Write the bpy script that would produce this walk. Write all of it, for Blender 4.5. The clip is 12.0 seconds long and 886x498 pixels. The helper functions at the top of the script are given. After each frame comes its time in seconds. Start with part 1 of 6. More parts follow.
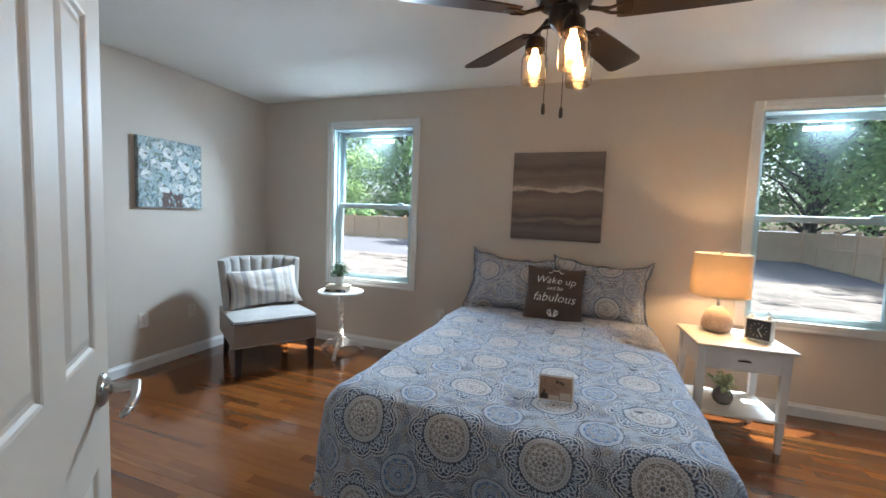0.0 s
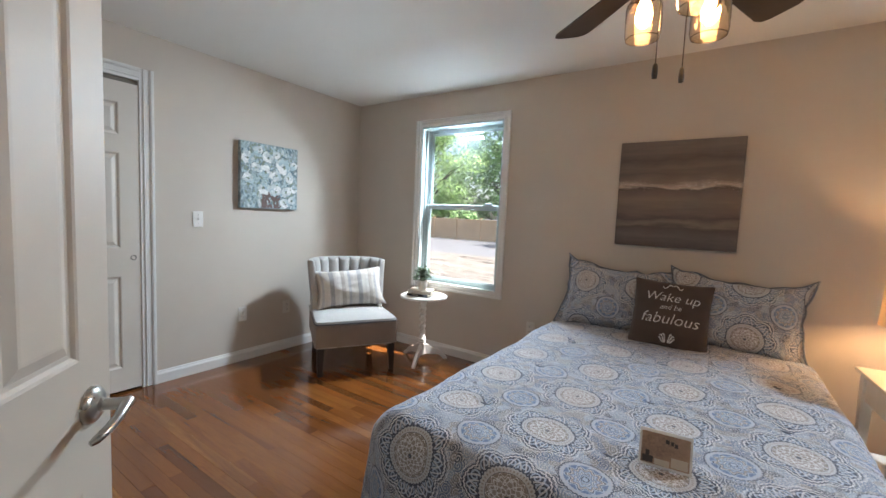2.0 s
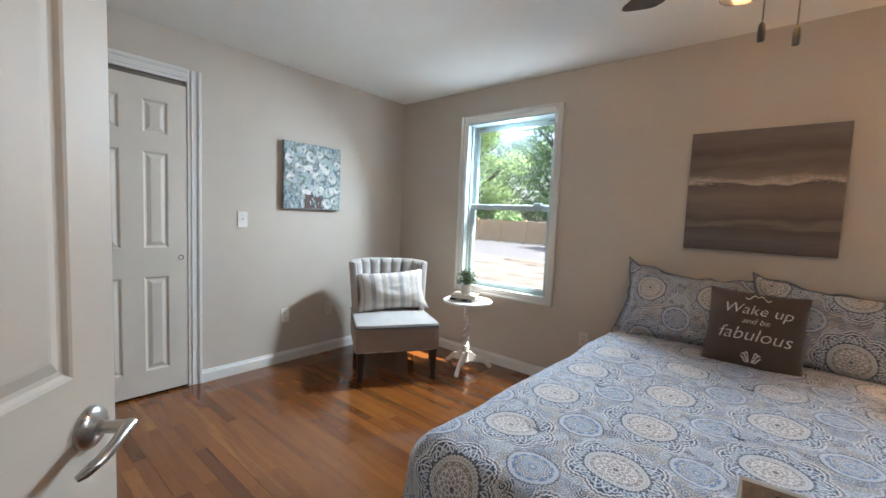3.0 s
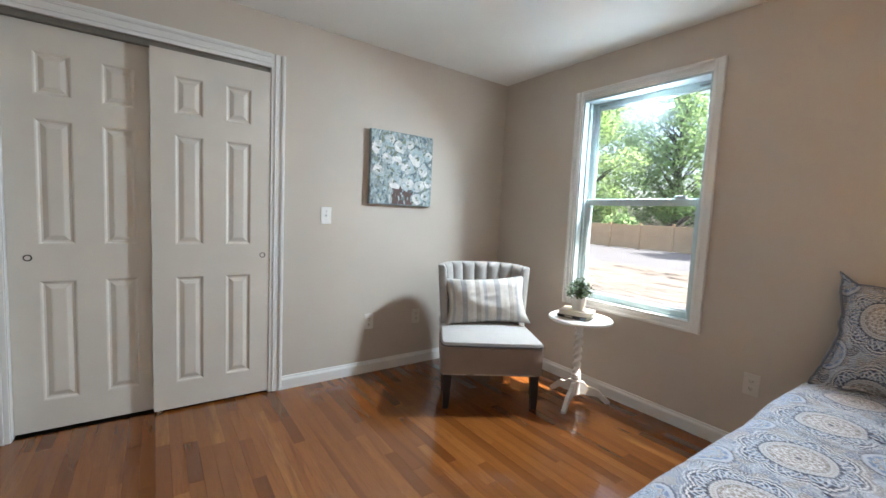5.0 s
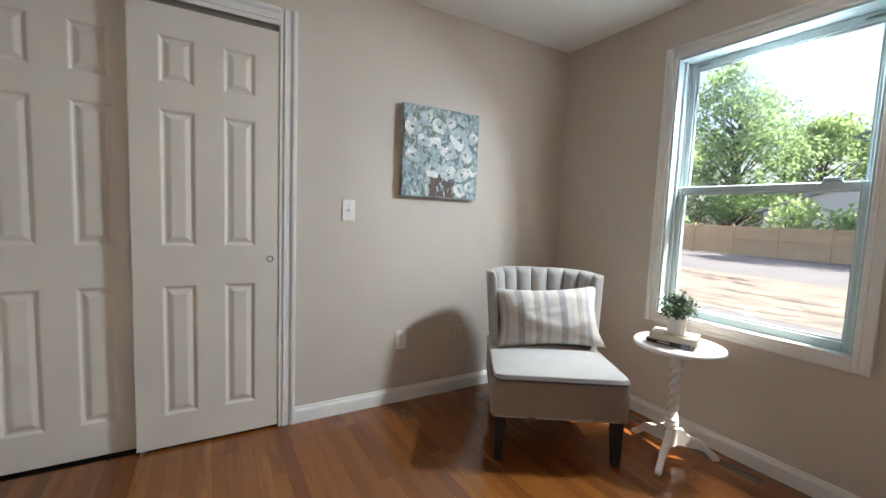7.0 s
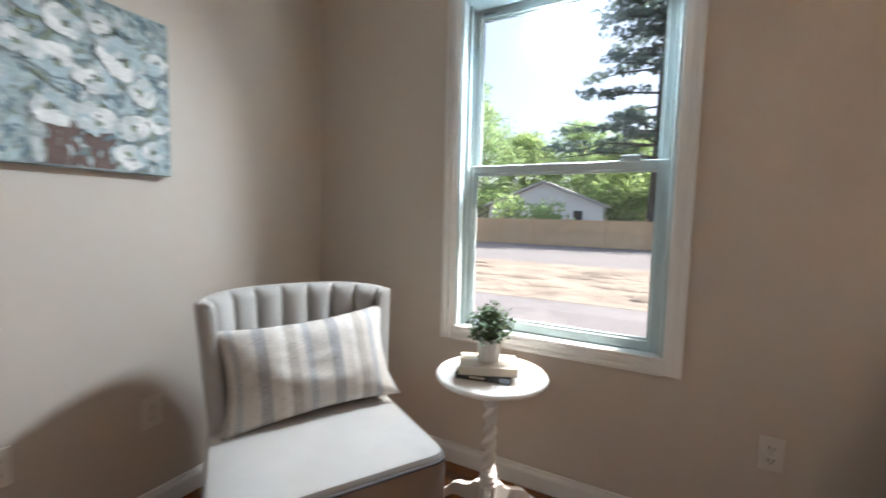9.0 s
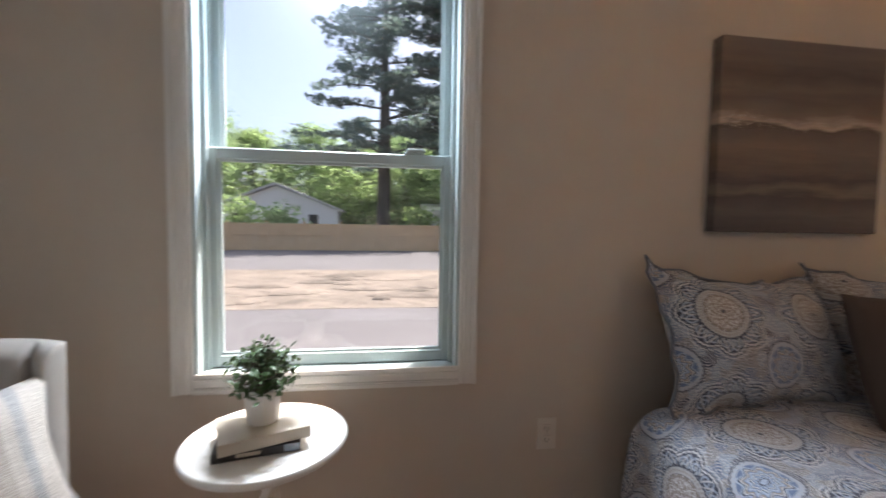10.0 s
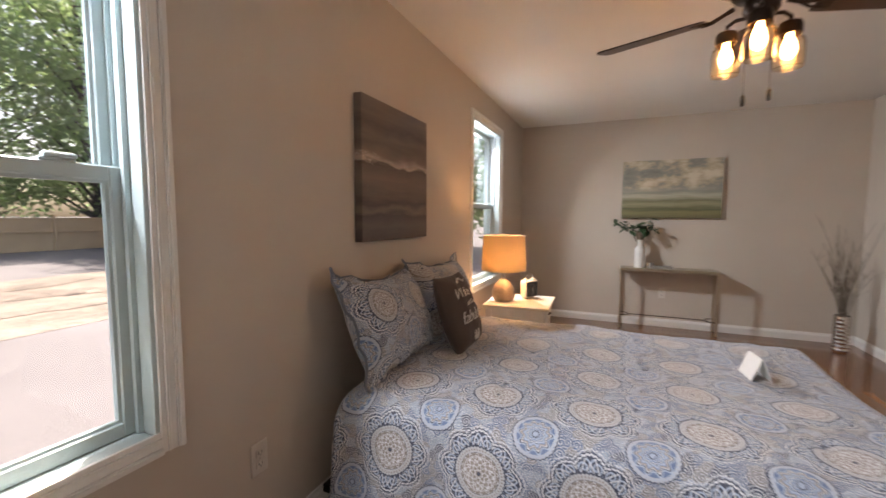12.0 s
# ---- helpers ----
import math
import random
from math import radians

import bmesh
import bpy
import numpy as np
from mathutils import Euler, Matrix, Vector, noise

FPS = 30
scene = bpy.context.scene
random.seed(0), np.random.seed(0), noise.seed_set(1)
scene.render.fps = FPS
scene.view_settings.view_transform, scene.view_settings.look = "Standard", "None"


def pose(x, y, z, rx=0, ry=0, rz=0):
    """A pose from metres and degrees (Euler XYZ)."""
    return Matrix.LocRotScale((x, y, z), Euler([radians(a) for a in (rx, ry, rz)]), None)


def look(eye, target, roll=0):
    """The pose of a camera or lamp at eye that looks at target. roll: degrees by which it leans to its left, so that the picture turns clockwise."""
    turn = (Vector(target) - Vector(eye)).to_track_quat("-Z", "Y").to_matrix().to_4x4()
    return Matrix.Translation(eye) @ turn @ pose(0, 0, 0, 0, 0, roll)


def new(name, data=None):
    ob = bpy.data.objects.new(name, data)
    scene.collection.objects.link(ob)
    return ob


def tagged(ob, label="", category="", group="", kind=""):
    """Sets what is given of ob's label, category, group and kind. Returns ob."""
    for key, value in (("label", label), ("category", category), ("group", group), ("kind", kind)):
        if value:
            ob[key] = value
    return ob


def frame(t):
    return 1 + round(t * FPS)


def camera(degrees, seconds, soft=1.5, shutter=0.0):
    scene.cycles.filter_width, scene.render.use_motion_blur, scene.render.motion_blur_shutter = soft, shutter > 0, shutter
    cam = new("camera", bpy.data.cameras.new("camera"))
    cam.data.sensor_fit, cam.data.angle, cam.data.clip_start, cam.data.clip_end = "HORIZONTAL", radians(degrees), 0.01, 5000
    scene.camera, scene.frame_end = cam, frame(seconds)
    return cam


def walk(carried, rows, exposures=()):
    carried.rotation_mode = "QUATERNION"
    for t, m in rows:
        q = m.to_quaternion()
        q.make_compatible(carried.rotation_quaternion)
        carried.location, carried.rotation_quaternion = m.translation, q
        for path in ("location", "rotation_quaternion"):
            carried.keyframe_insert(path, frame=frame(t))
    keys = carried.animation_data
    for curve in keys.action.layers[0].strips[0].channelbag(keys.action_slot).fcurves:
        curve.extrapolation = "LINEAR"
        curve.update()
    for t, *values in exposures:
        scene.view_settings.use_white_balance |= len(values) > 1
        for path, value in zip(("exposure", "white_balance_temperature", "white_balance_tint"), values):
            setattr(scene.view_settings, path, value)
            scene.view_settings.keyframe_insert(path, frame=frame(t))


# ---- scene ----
cam = camera(95.0, 12.0, shutter=0.4)
PATH = [
    (0, (-0.116, 0.113, 1.257), (-0.789, 1.99, 1.101), 2.2),
    (0.5, (-0.123, 0.181, 1.237), (-0.914, 2.013, 1.093), 2.3),
    (1, (-0.146, 0.232, 1.236), (-1.039, 2.015, 1.09), 2.3),
    (1.5, (-0.137, 0.336, 1.237), (-1.146, 2.056, 1.085), 2.4),
    (2, (-0.121, 0.433, 1.245), (-1.242, 2.081, 1.087), 2.5),
    (2.5, (-0.175, 0.488, 1.248), (-1.383, 2.074, 1.088), 2.5),
    (3, (-0.23, 0.564, 1.233), (-1.521, 2.084, 1.075), 2.5),
    (5, (-0.584, 0.933, 1.191), (-2.207, 2.09, 1.024), 2.7),
    (5.5, (-0.703, 1.032, 1.17), (-2.381, 2.107, 1.005), 2.6),
    (6, (-0.845, 1.099, 1.164), (-2.56, 2.114, 0.997), 2.6),
    (6.5, (-0.977, 1.153, 1.16), (-2.711, 2.136, 0.993), 2.6),
    (6.7, (-1.018, 1.169, 1.157), (-2.751, 2.154, 0.989), 2.5),
    (8.3, (-1.486, 1.546, 1.113), (-2.912, 2.94, 0.953), 2.0),
    (8.5, (-1.568, 1.613, 1.111), (-2.876, 3.119, 0.96), 1.9),
    (9, (-1.667, 1.835, 1.126), (-2.6, 3.597, 0.969), 1.4),
    (9.5, (-1.772, 2.027, 1.119), (-2.13, 3.99, 0.994), 1.3),
    (10, (-1.878, 2.121, 1.114), (-1.592, 4.097, 1.002), 0.9),
    (10.5, (-1.996, 2.229, 1.142), (-1.095, 4.009, 1.004), 0.8),
    (11, (-2.037, 2.306, 1.155), (-0.679, 3.766, 1.011), 0.3),
    (11.5, (-2.126, 2.329, 1.182), (-0.47, 3.44, 1.029), 0.2),
    (12, (-2.299, 2.327, 1.228), (-0.468, 3.116, 1.072), 0.2),
]
walk(cam, [(t, look(eye, target, roll)) for t, eye, target, roll in PATH],
     [(0, 1.90, 5650, 7), (1, 1.79, 6000, 9), (2, 1.92, 6200, 12), (3, 2.02, 6150, 11), (5.5, 2.07, 6450, 12), (6.7, 1.94, 6600, 13), (8.5, 1.63, 6650, 14), (9, 1.76, 6650, 15), (9.5, 1.62, 6750, 17), (10.5, 1.28, 6700, 20), (11, 1.46, 7000, 21), (12, 1.77, 7400, 23)])

# ---------- world, sun, exposure ----------
SUN = Vector((0.35, 0.31, 0.83)).normalized()
world = bpy.data.worlds.new("sky")
scene.world = world
world.use_nodes = True
wn = world.node_tree
sky = wn.nodes.new("ShaderNodeTexSky")
sky.sky_type = "NISHITA"
sky.sun_disc = False
sky.dust_density = 4.0
sky.sun_elevation = math.asin(SUN.z)
sky.sun_rotation = math.atan2(SUN.x, SUN.y)
wn.links.new(sky.outputs[0], wn.nodes["Background"].inputs["Color"])
wn.nodes["Background"].inputs["Strength"].default_value = 0.12
sun = new("sun", bpy.data.lights.new("sun", "SUN"))
sun.data.energy, sun.data.angle, sun.data.color = 4.8, radians(0.6), (1.0, 0.94, 0.85)
sun.matrix_world = look(SUN * 30, (0, 0, 0))
# daylight: one area lamp in the head of each window opening
for wx, watts in ((-2.043, 10.4), (1.348, 8.4)):
    day = new("window_daylight", bpy.data.lights.new("window_daylight", "AREA"))
    day.data.shape, day.data.size, day.data.size_y = "RECTANGLE", 0.22, 0.026
    day.data.energy, day.data.color = watts, (0.76, 0.90, 1.0)
    day.data.spread = math.radians(122)
    day.matrix_world = look((wx, 3.665, 1.965), (wx, 3.665 - 0.82, 1.965 - 0.54))

# ---------- material helpers ----------


def nodes_of(name, rough=0.5, metal=0.0, spec=0.5):
    m = bpy.data.materials.new(name)
    m.use_nodes = True
    nt = m.node_tree
    b = nt.nodes["Principled BSDF"]
    b.inputs["Roughness"].default_value = rough
    b.inputs["Metallic"].default_value = metal
    b.inputs["Specular IOR Level"].default_value = spec
    return m, nt, b


def nd(nt, kind, **inputs):
    n = nt.nodes.new("ShaderNode" + kind)
    for k, v in inputs.items():
        n.inputs[k.replace("_", " ")].default_value = v
    return n


def math_node(nt, op, a, b=None, c=None):
    n = nt.nodes.new("ShaderNodeMath")
    n.operation = op
    for i, v in enumerate((a, b, c)):
        if v is None:
            continue
        if isinstance(v, (int, float)):
            n.inputs[i].default_value = v
        else:
            nt.links.new(v, n.inputs[i])
    return n.outputs[0]


def mix_rgb(nt, fac, a, b, mode="MIX"):
    n = nt.nodes.new("ShaderNodeMix")
    n.data_type, n.blend_type = "RGBA", mode
    for sock, v in ((n.inputs[0], fac), (n.inputs[6], a), (n.inputs[7], b)):
        if isinstance(v, (int, float)):
            sock.default_value = v
        elif isinstance(v, tuple):
            sock.default_value = (*v, 1) if len(v) == 3 else v
        else:
            nt.links.new(v, sock)
    return n.outputs[2]


def ramp(nt, fac, stops, constant=False):
    n = nt.nodes.new("ShaderNodeValToRGB")
    n.color_ramp.interpolation = "CONSTANT" if constant else "LINEAR"
    el = n.color_ramp.elements
    while len(el) < len(stops):
        el.new(0.5)
    for e, (p, c) in zip(el, stops):
        e.position = p
        e.color = (*c, 1) if len(c) == 3 else c
    nt.links.new(fac, n.inputs[0])
    return n.outputs[0]


def coords(nt, scale=(1, 1, 1), which="Object", rot=(0, 0, 0)):
    tc = nt.nodes.new("ShaderNodeTexCoord")
    mp = nt.nodes.new("ShaderNodeMapping")
    mp.inputs["Scale"].default_value = scale
    mp.inputs["Rotation"].default_value = rot
    nt.links.new(tc.outputs[which], mp.inputs[0])
    return mp.outputs[0]


def noise_tex(nt, vec, scale, detail=3.0, rough=0.55, out="Fac"):
    n = nd(nt, "TexNoise", Scale=scale, Detail=detail, Roughness=rough)
    nt.links.new(vec, n.inputs["Vector"])
    return n.outputs[out]


def bump(nt, b, height, strength=0.2, distance=0.01):
    n = nd(nt, "Bump", Strength=strength, Distance=distance)
    nt.links.new(height, n.inputs["Height"])
    nt.links.new(n.outputs[0], b.inputs["Normal"])


def simple(name, color, rough=0.5, metal=0.0, var=0.08, scale=9.0, fine=160.0, bumps=0.08, dist=0.004, spec=0.5):
    """A surface of one colour with broad stains and a fine grain."""
    m, nt, b = nodes_of(name, rough, metal, spec)
    v = coords(nt)
    big = noise_tex(nt, v, scale, 4)
    small = noise_tex(nt, v, fine, 2)
    lo = tuple(c * (1 - var) for c in color)
    hi = tuple(min(1, c * (1 + var)) for c in color)
    col = ramp(nt, big, [(0.3, lo), (0.7, hi)])
    col = mix_rgb(nt, 0.35 * min(1, var * 4), col, ramp(nt, small, [(0.3, lo), (0.7, hi)]))
    nt.links.new(col, b.inputs["Base Color"])
    r = math_node(nt, "MULTIPLY_ADD", big, 0.16, max(0.02, rough - 0.08))
    nt.links.new(r, b.inputs["Roughness"])
    if bumps:
        bump(nt, b, small, bumps, dist)
    return m


def emission(name, color, strength):
    m, nt, b = nodes_of(name, 0.5)
    b.inputs["Base Color"].default_value = (*color, 1)
    b.inputs["Emission Color"].default_value = (*color, 1)
    b.inputs["Emission Strength"].default_value = strength
    return m


def glass(name, color=(1, 1, 1), rough=0.0, ior=1.45):
    m, nt, b = nodes_of(name, rough)
    b.inputs["Base Color"].default_value = (*color, 1)
    b.inputs["Transmission Weight"].default_value = 1
    b.inputs["IOR"].default_value = ior
    return m


# ---------- materials ----------
M_WALL = simple("wall_paint", (0.53, 0.475, 0.415), 0.75, var=0.03, scale=1.6, fine=260, bumps=0.10, dist=0.002)
M_CEIL = simple("ceiling_paint", (0.74, 0.73, 0.70), 0.85, var=0.03, scale=1.2, fine=220, bumps=0.12, dist=0.002)
M_TRIM = simple("trim_paint", (0.70, 0.70, 0.68), 0.35, var=0.02, scale=5, fine=120, bumps=0.04, dist=0.001)
# white vinyl; blue skylight and backlit shade are put into its colour
M_VINYL = simple("skylit_vinyl", (0.42, 0.51, 0.525), 0.32, var=0.02, scale=6, bumps=0.02, dist=0.001)
M_PLATE = simple("plate_plastic", (0.62, 0.59, 0.54), 0.3, var=0.02, bumps=0)
M_WHITEPLATE = simple("white_plate_plastic", (0.80, 0.79, 0.76), 0.3, var=0.02, bumps=0)
M_DARK = simple("slot_dark", (0.02, 0.02, 0.02), 0.6, var=0.1, bumps=0)
M_NICKEL = simple("satin_nickel", (0.48, 0.46, 0.43), 0.28, 1.0, var=0.05, bumps=0.03, dist=0.0005)
M_BRONZE = simple("oiled_bronze", (0.035, 0.024, 0.018), 0.35, 0.7, var=0.2, bumps=0.03, dist=0.0005)
M_TRACK = simple("track_metal", (0.20, 0.19, 0.17), 0.45, 0.6, bumps=0)
M_GLASS = glass("window_glass", (0.90, 0.94, 0.945))


def hazy(m, amount):
    """Glare haze on the glass, imitated by a thin pale-blue film that scatters daylight."""
    nt = m.node_tree
    out = nt.nodes["Material Output"].inputs["Surface"]
    clear = out.links[0].from_socket
    t = nd(nt, "BsdfTranslucent")
    t.inputs["Color"].default_value = (0.80, 0.93, 0.95, 1)
    x = nd(nt, "MixShader")
    nt.links.new(math_node(nt, "MULTIPLY", noise_tex(nt, coords(nt), 5, 4), amount * 2), x.inputs[0])
    nt.links.new(clear, x.inputs[1])
    nt.links.new(t.outputs[0], x.inputs[2])
    nt.links.new(x.outputs[0], out)


# faint veil of glare added to the panes
hazy(M_GLASS, 0.0024)
M_JAR = glass("jar_glass", (1.0, 0.90, 0.76), 0.03)
M_BULB = emission("warm_bulb", (1.0, 0.53, 0.19), 17.0)
M_WHITEWOOD = simple("white_painted_wood", (0.76, 0.75, 0.72), 0.42, var=0.05, scale=14, fine=200, bumps=0.08, dist=0.001)
M_CREAMWOOD = simple("cream_painted_wood", (0.70, 0.66, 0.57), 0.42, var=0.05, scale=10, fine=180, bumps=0.08, dist=0.001)
M_BLACKWOOD = simple("espresso_wood", (0.009, 0.007, 0.006), 0.5, var=0.3, scale=20, bumps=0.05, dist=0.001)
M_CERAMIC = simple("white_ceramic", (0.76, 0.75, 0.72), 0.3, var=0.04, bumps=0.05, dist=0.001)
M_STONE = simple("speckled_stoneware", (0.40, 0.31, 0.25), 0.55, var=0.22, scale=60, fine=400, bumps=0.15, dist=0.001)
M_GREYVASE = simple("grey_ceramic", (0.27, 0.25, 0.23), 0.5, var=0.12, scale=30, bumps=0.1, dist=0.001)
M_LEAF = simple("leaf_green", (0.055, 0.11, 0.035), 0.5, var=0.45, scale=60, bumps=0.0)
M_LEAFPALE = simple("leaf_pale_green", (0.58, 0.66, 0.40), 0.5, var=0.3, scale=60, bumps=0.0)
M_LEAFDARK = simple("leaf_dark_green", (0.025, 0.06, 0.025), 0.4, var=0.3, scale=50, bumps=0.0)
M_TWIG = simple("twig_brown", (0.10, 0.075, 0.05), 0.7, var=0.3, scale=40, bumps=0.1)
M_SOIL = simple("soil", (0.03, 0.022, 0.016), 0.9, var=0.3, scale=80)
M_PAPER = simple("book_pages", (0.68, 0.62, 0.51), 0.8, var=0.08, scale=40, fine=500)
M_COVERTAN = simple("book_cover_tan", (0.55, 0.49, 0.40), 0.5, var=0.06)
M_COVERBLACK = simple("book_cover_black", (0.025, 0.024, 0.026), 0.35, var=0.2)
M_COVERBLUE = simple("book_cover_blue", (0.20, 0.25, 0.30), 0.45, var=0.1)
M_CHAMPAGNE = simple("champagne_metal", (0.50, 0.44, 0.34), 0.35, 0.85, var=0.08, bumps=0.03, dist=0.0005)
M_SILVER = simple("hammered_silver", (0.50, 0.47, 0.44), 0.22, 1.0, var=0.15, scale=60, bumps=0.4, dist=0.002)
M_BOXSPRING = simple("box_spring_fabric", (0.52, 0.50, 0.47), 0.9, var=0.06, fine=600, bumps=0.2, dist=0.001)
M_INK = simple("dark_print", (0.05, 0.042, 0.04), 0.6, var=0.2)
M_LETTER = simple("white_lettering", (0.74, 0.72, 0.68), 0.75, var=0.06, bumps=0)


def fabric(name, color, weave=900.0, var=0.07, rough=0.9):
    m, nt, b = nodes_of(name, rough, 0, 0.2)
    v = coords(nt)
    big = noise_tex(nt, v, 7.0, 4)
    fine = noise_tex(nt, v, weave, 2)
    lo = tuple(c * (1 - var) for c in color)
    hi = tuple(c * (1 + var) for c in color)
    col = ramp(nt, big, [(0.3, lo), (0.7, hi)])
    col = mix_rgb(nt, 0.3, col, ramp(nt, fine, [(0.35, lo), (0.65, hi)]))
    nt.links.new(col, b.inputs["Base Color"])
    b.inputs["Sheen Weight"].default_value = 0.15
    bump(nt, b, fine, 0.25, 0.0015)
    return m


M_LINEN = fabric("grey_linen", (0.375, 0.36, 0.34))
# the chair's linen again, with shade put into a browner, darker colour
M_LINENSHADE = fabric("shaded_linen", (0.25, 0.197, 0.163))
M_BROWNCLOTH = fabric("brown_cotton", (0.085, 0.062, 0.052))
M_EDGING = fabric("slate_edging", (0.15, 0.17, 0.21))
M_PIPING = fabric("dark_piping", (0.075, 0.07, 0.072))


def striped_cloth():
    m, nt, b = nodes_of("striped_cloth", 0.9, 0, 0.2)
    tc = coords(nt, which="UV")
    sep = nd(nt, "SeparateXYZ")
    nt.links.new(tc, sep.inputs[0])
    x = math_node(nt, "MULTIPLY_ADD", noise_tex(nt, tc, 14, 3), 0.006, sep.outputs[0])
    f = math_node(nt, "FRACT", math_node(nt, "MULTIPLY", x, 4.3))
    cream, grey, taupe = (0.56, 0.52, 0.47), (0.25, 0.25, 0.265), (0.36, 0.31, 0.265)
    col = ramp(nt, f, [(0.0, cream), (0.24, grey), (0.40, cream), (0.56, (0.70, 0.67, 0.62)), (0.66, taupe), (0.80, cream), (0.90, (0.34, 0.35, 0.37))], True)
    n = noise_tex(nt, coords(nt, (40, 400, 1), "UV"), 1.0, 3)
    col = mix_rgb(nt, 0.35, col, ramp(nt, n, [(0.35, (0.33, 0.32, 0.31)), (0.65, (0.72, 0.70, 0.66))]))
    nt.links.new(col, b.inputs["Base Color"])
    ridge = math_node(nt, "SINE", math_node(nt, "MULTIPLY", x, 90.0))
    bump(nt, b, math_node(nt, "MULTIPLY_ADD", ridge, 0.5, n), 0.5, 0.003)
    return m


M_STRIPE = striped_cloth()


def medallion_cloth(pitch=0.335, off=(0.0, 0.0)):
    """Printed cotton: large and small round medallions among fine scrolls, laid out in metres of cloth."""
    m, nt, b = nodes_of("medallion_cotton", 0.85, 0, 0.2)
    tc = nt.nodes.new("ShaderNodeTexCoord")
    uv = tc.outputs["UV"]
    warp = noise_tex(nt, uv, 9.0, 2, 0.5, "Color")
    wv = nt.nodes.new("ShaderNodeVectorMath")
    wv.operation = "MULTIPLY_ADD"
    nt.links.new(warp, wv.inputs[0])
    wv.inputs[1].default_value = (0.012, 0.012, 0)
    nt.links.new(uv, wv.inputs[2])
    sep = nd(nt, "SeparateXYZ")
    nt.links.new(wv.outputs[0], sep.inputs[0])
    cream, sand, slate, blue, pale = (0.69, 0.70, 0.725), (0.32, 0.28, 0.255), (0.036, 0.047, 0.082), (0.12, 0.185, 0.325), (0.40, 0.48, 0.61)
    band = (0.53, 0.54, 0.56)

    def op(kind, *v):
        return math_node(nt, kind, *v)

    def hypot(x, y):
        return op("SQRT", op("ADD", op("MULTIPLY", x, x), op("MULTIPLY", y, y)))

    def polar(shift):
        px = op("SUBTRACT", op("FRACT", op("ADD", op("DIVIDE", sep.outputs[0], pitch), off[0] + shift + 40.5)), 0.5)
        py = op("SUBTRACT", op("FRACT", op("ADD", op("DIVIDE", sep.outputs[1], pitch), off[1] + shift + 40.5)), 0.5)
        return hypot(px, py), op("ARCTAN2", py, px)

    def lines(value, lo, hi):
        return ramp(nt, value, [(lo, (0, 0, 0)), (hi, (1, 1, 1))])

    def wave(value, k, phase=0.0):
        return op("SINE", op("MULTIPLY_ADD", value, k, phase))

    def between(value, lo, hi):
        return ramp(nt, value, [(0.0, (0, 0, 0)), (lo, (1, 1, 1)), (hi, (0, 0, 0))], True)

    # ground: a curled scroll in every cell, in cream and slate
    cell = nd(nt, "TexVoronoi", Scale=34.0)
    cell.voronoi_dimensions = "2D"
    nt.links.new(wv.outputs[0], cell.inputs["Vector"])
    rel = nt.nodes.new("ShaderNodeVectorMath")
    rel.operation = "SUBTRACT"
    nt.links.new(wv.outputs[0], rel.inputs[0])
    nt.links.new(cell.outputs["Position"], rel.inputs[1])
    rs_ = nd(nt, "SeparateXYZ")
    nt.links.new(rel.outputs[0], rs_.inputs[0])
    turn = op("ARCTAN2", rs_.outputs[1], rs_.outputs[0])
    spin = op("SINE", op("ADD", op("MULTIPLY", hypot(rs_.outputs[0], rs_.outputs[1]), 820.0), turn))
    hue = nd(nt, "SeparateXYZ")
    nt.links.new(cell.outputs["Color"], hue.inputs[0])
    body = ramp(nt, hue.outputs[0], [(0.0, slate), (0.18, blue), (0.45, sand), (0.70, pale)], True)
    ground = mix_rgb(nt, lines(spin, 0.05, 0.40), body, cream)
    fine_dots = nd(nt, "TexVoronoi", Scale=150.0)
    fine_dots.voronoi_dimensions = "2D"
    nt.links.new(wv.outputs[0], fine_dots.inputs["Vector"])
    ground = mix_rgb(nt, op("MULTIPLY", lines(fine_dots.outputs["Distance"], 0.30, 0.22), 0.45), ground, slate)
    rb, tb = polar(0.0)
    rs, ts = polar(0.5)
    # eight palmettes of paired curls round the large medallion
    sector = op("SUBTRACT", op("FRACT", op("MULTIPLY_ADD", tb, 8 / (2 * math.pi), 8.5)), 0.5)
    mir = op("ABSOLUTE", sector)
    dx = op("MULTIPLY", op("SUBTRACT", mir, 0.23), 0.27)
    dy = op("SUBTRACT", rb, 0.305)
    curl = op("SINE", op("ADD", op("MULTIPLY", hypot(dx, dy), 170.0), op("ARCTAN2", dy, dx)))
    stem = op("SINE", op("MULTIPLY_ADD", mir, 30.0, op("MULTIPLY", rb, 60.0)))
    lobes = mix_rgb(nt, lines(curl, 0.15, 0.45), slate, pale)
    lobes = mix_rgb(nt, op("MULTIPLY", lines(stem, 0.55, 0.75), 0.8), lobes, cream)
    lobe = op("ABSOLUTE", op("COSINE", op("MULTIPLY", tb, 4.0)))
    r_out = op("SUBTRACT", rb, op("MULTIPLY", lobe, 0.062))
    r_out = op("ADD", r_out, op("MULTIPLY", wave(tb, 64.0), 0.005))
    col = mix_rgb(nt, between(r_out, 0.001, 0.330), ground, lobes)
    for lo, hi, tone in ((0.318, 0.330, slate), (0.330, 0.346, cream), (0.346, 0.356, slate), (0.372, 0.382, cream)):
        col = mix_rgb(nt, between(r_out, lo, hi), col, tone)
    # rosette: taupe disc under a lattice of cream stars
    rb2 = op("ADD", rb, op("MULTIPLY", wave(tb, 44.0), 0.005))
    star = op("MULTIPLY", op("COSINE", op("MULTIPLY", tb, 8.0)), rb)
    p1 = op("MULTIPLY_ADD", star, 0.20, rb)
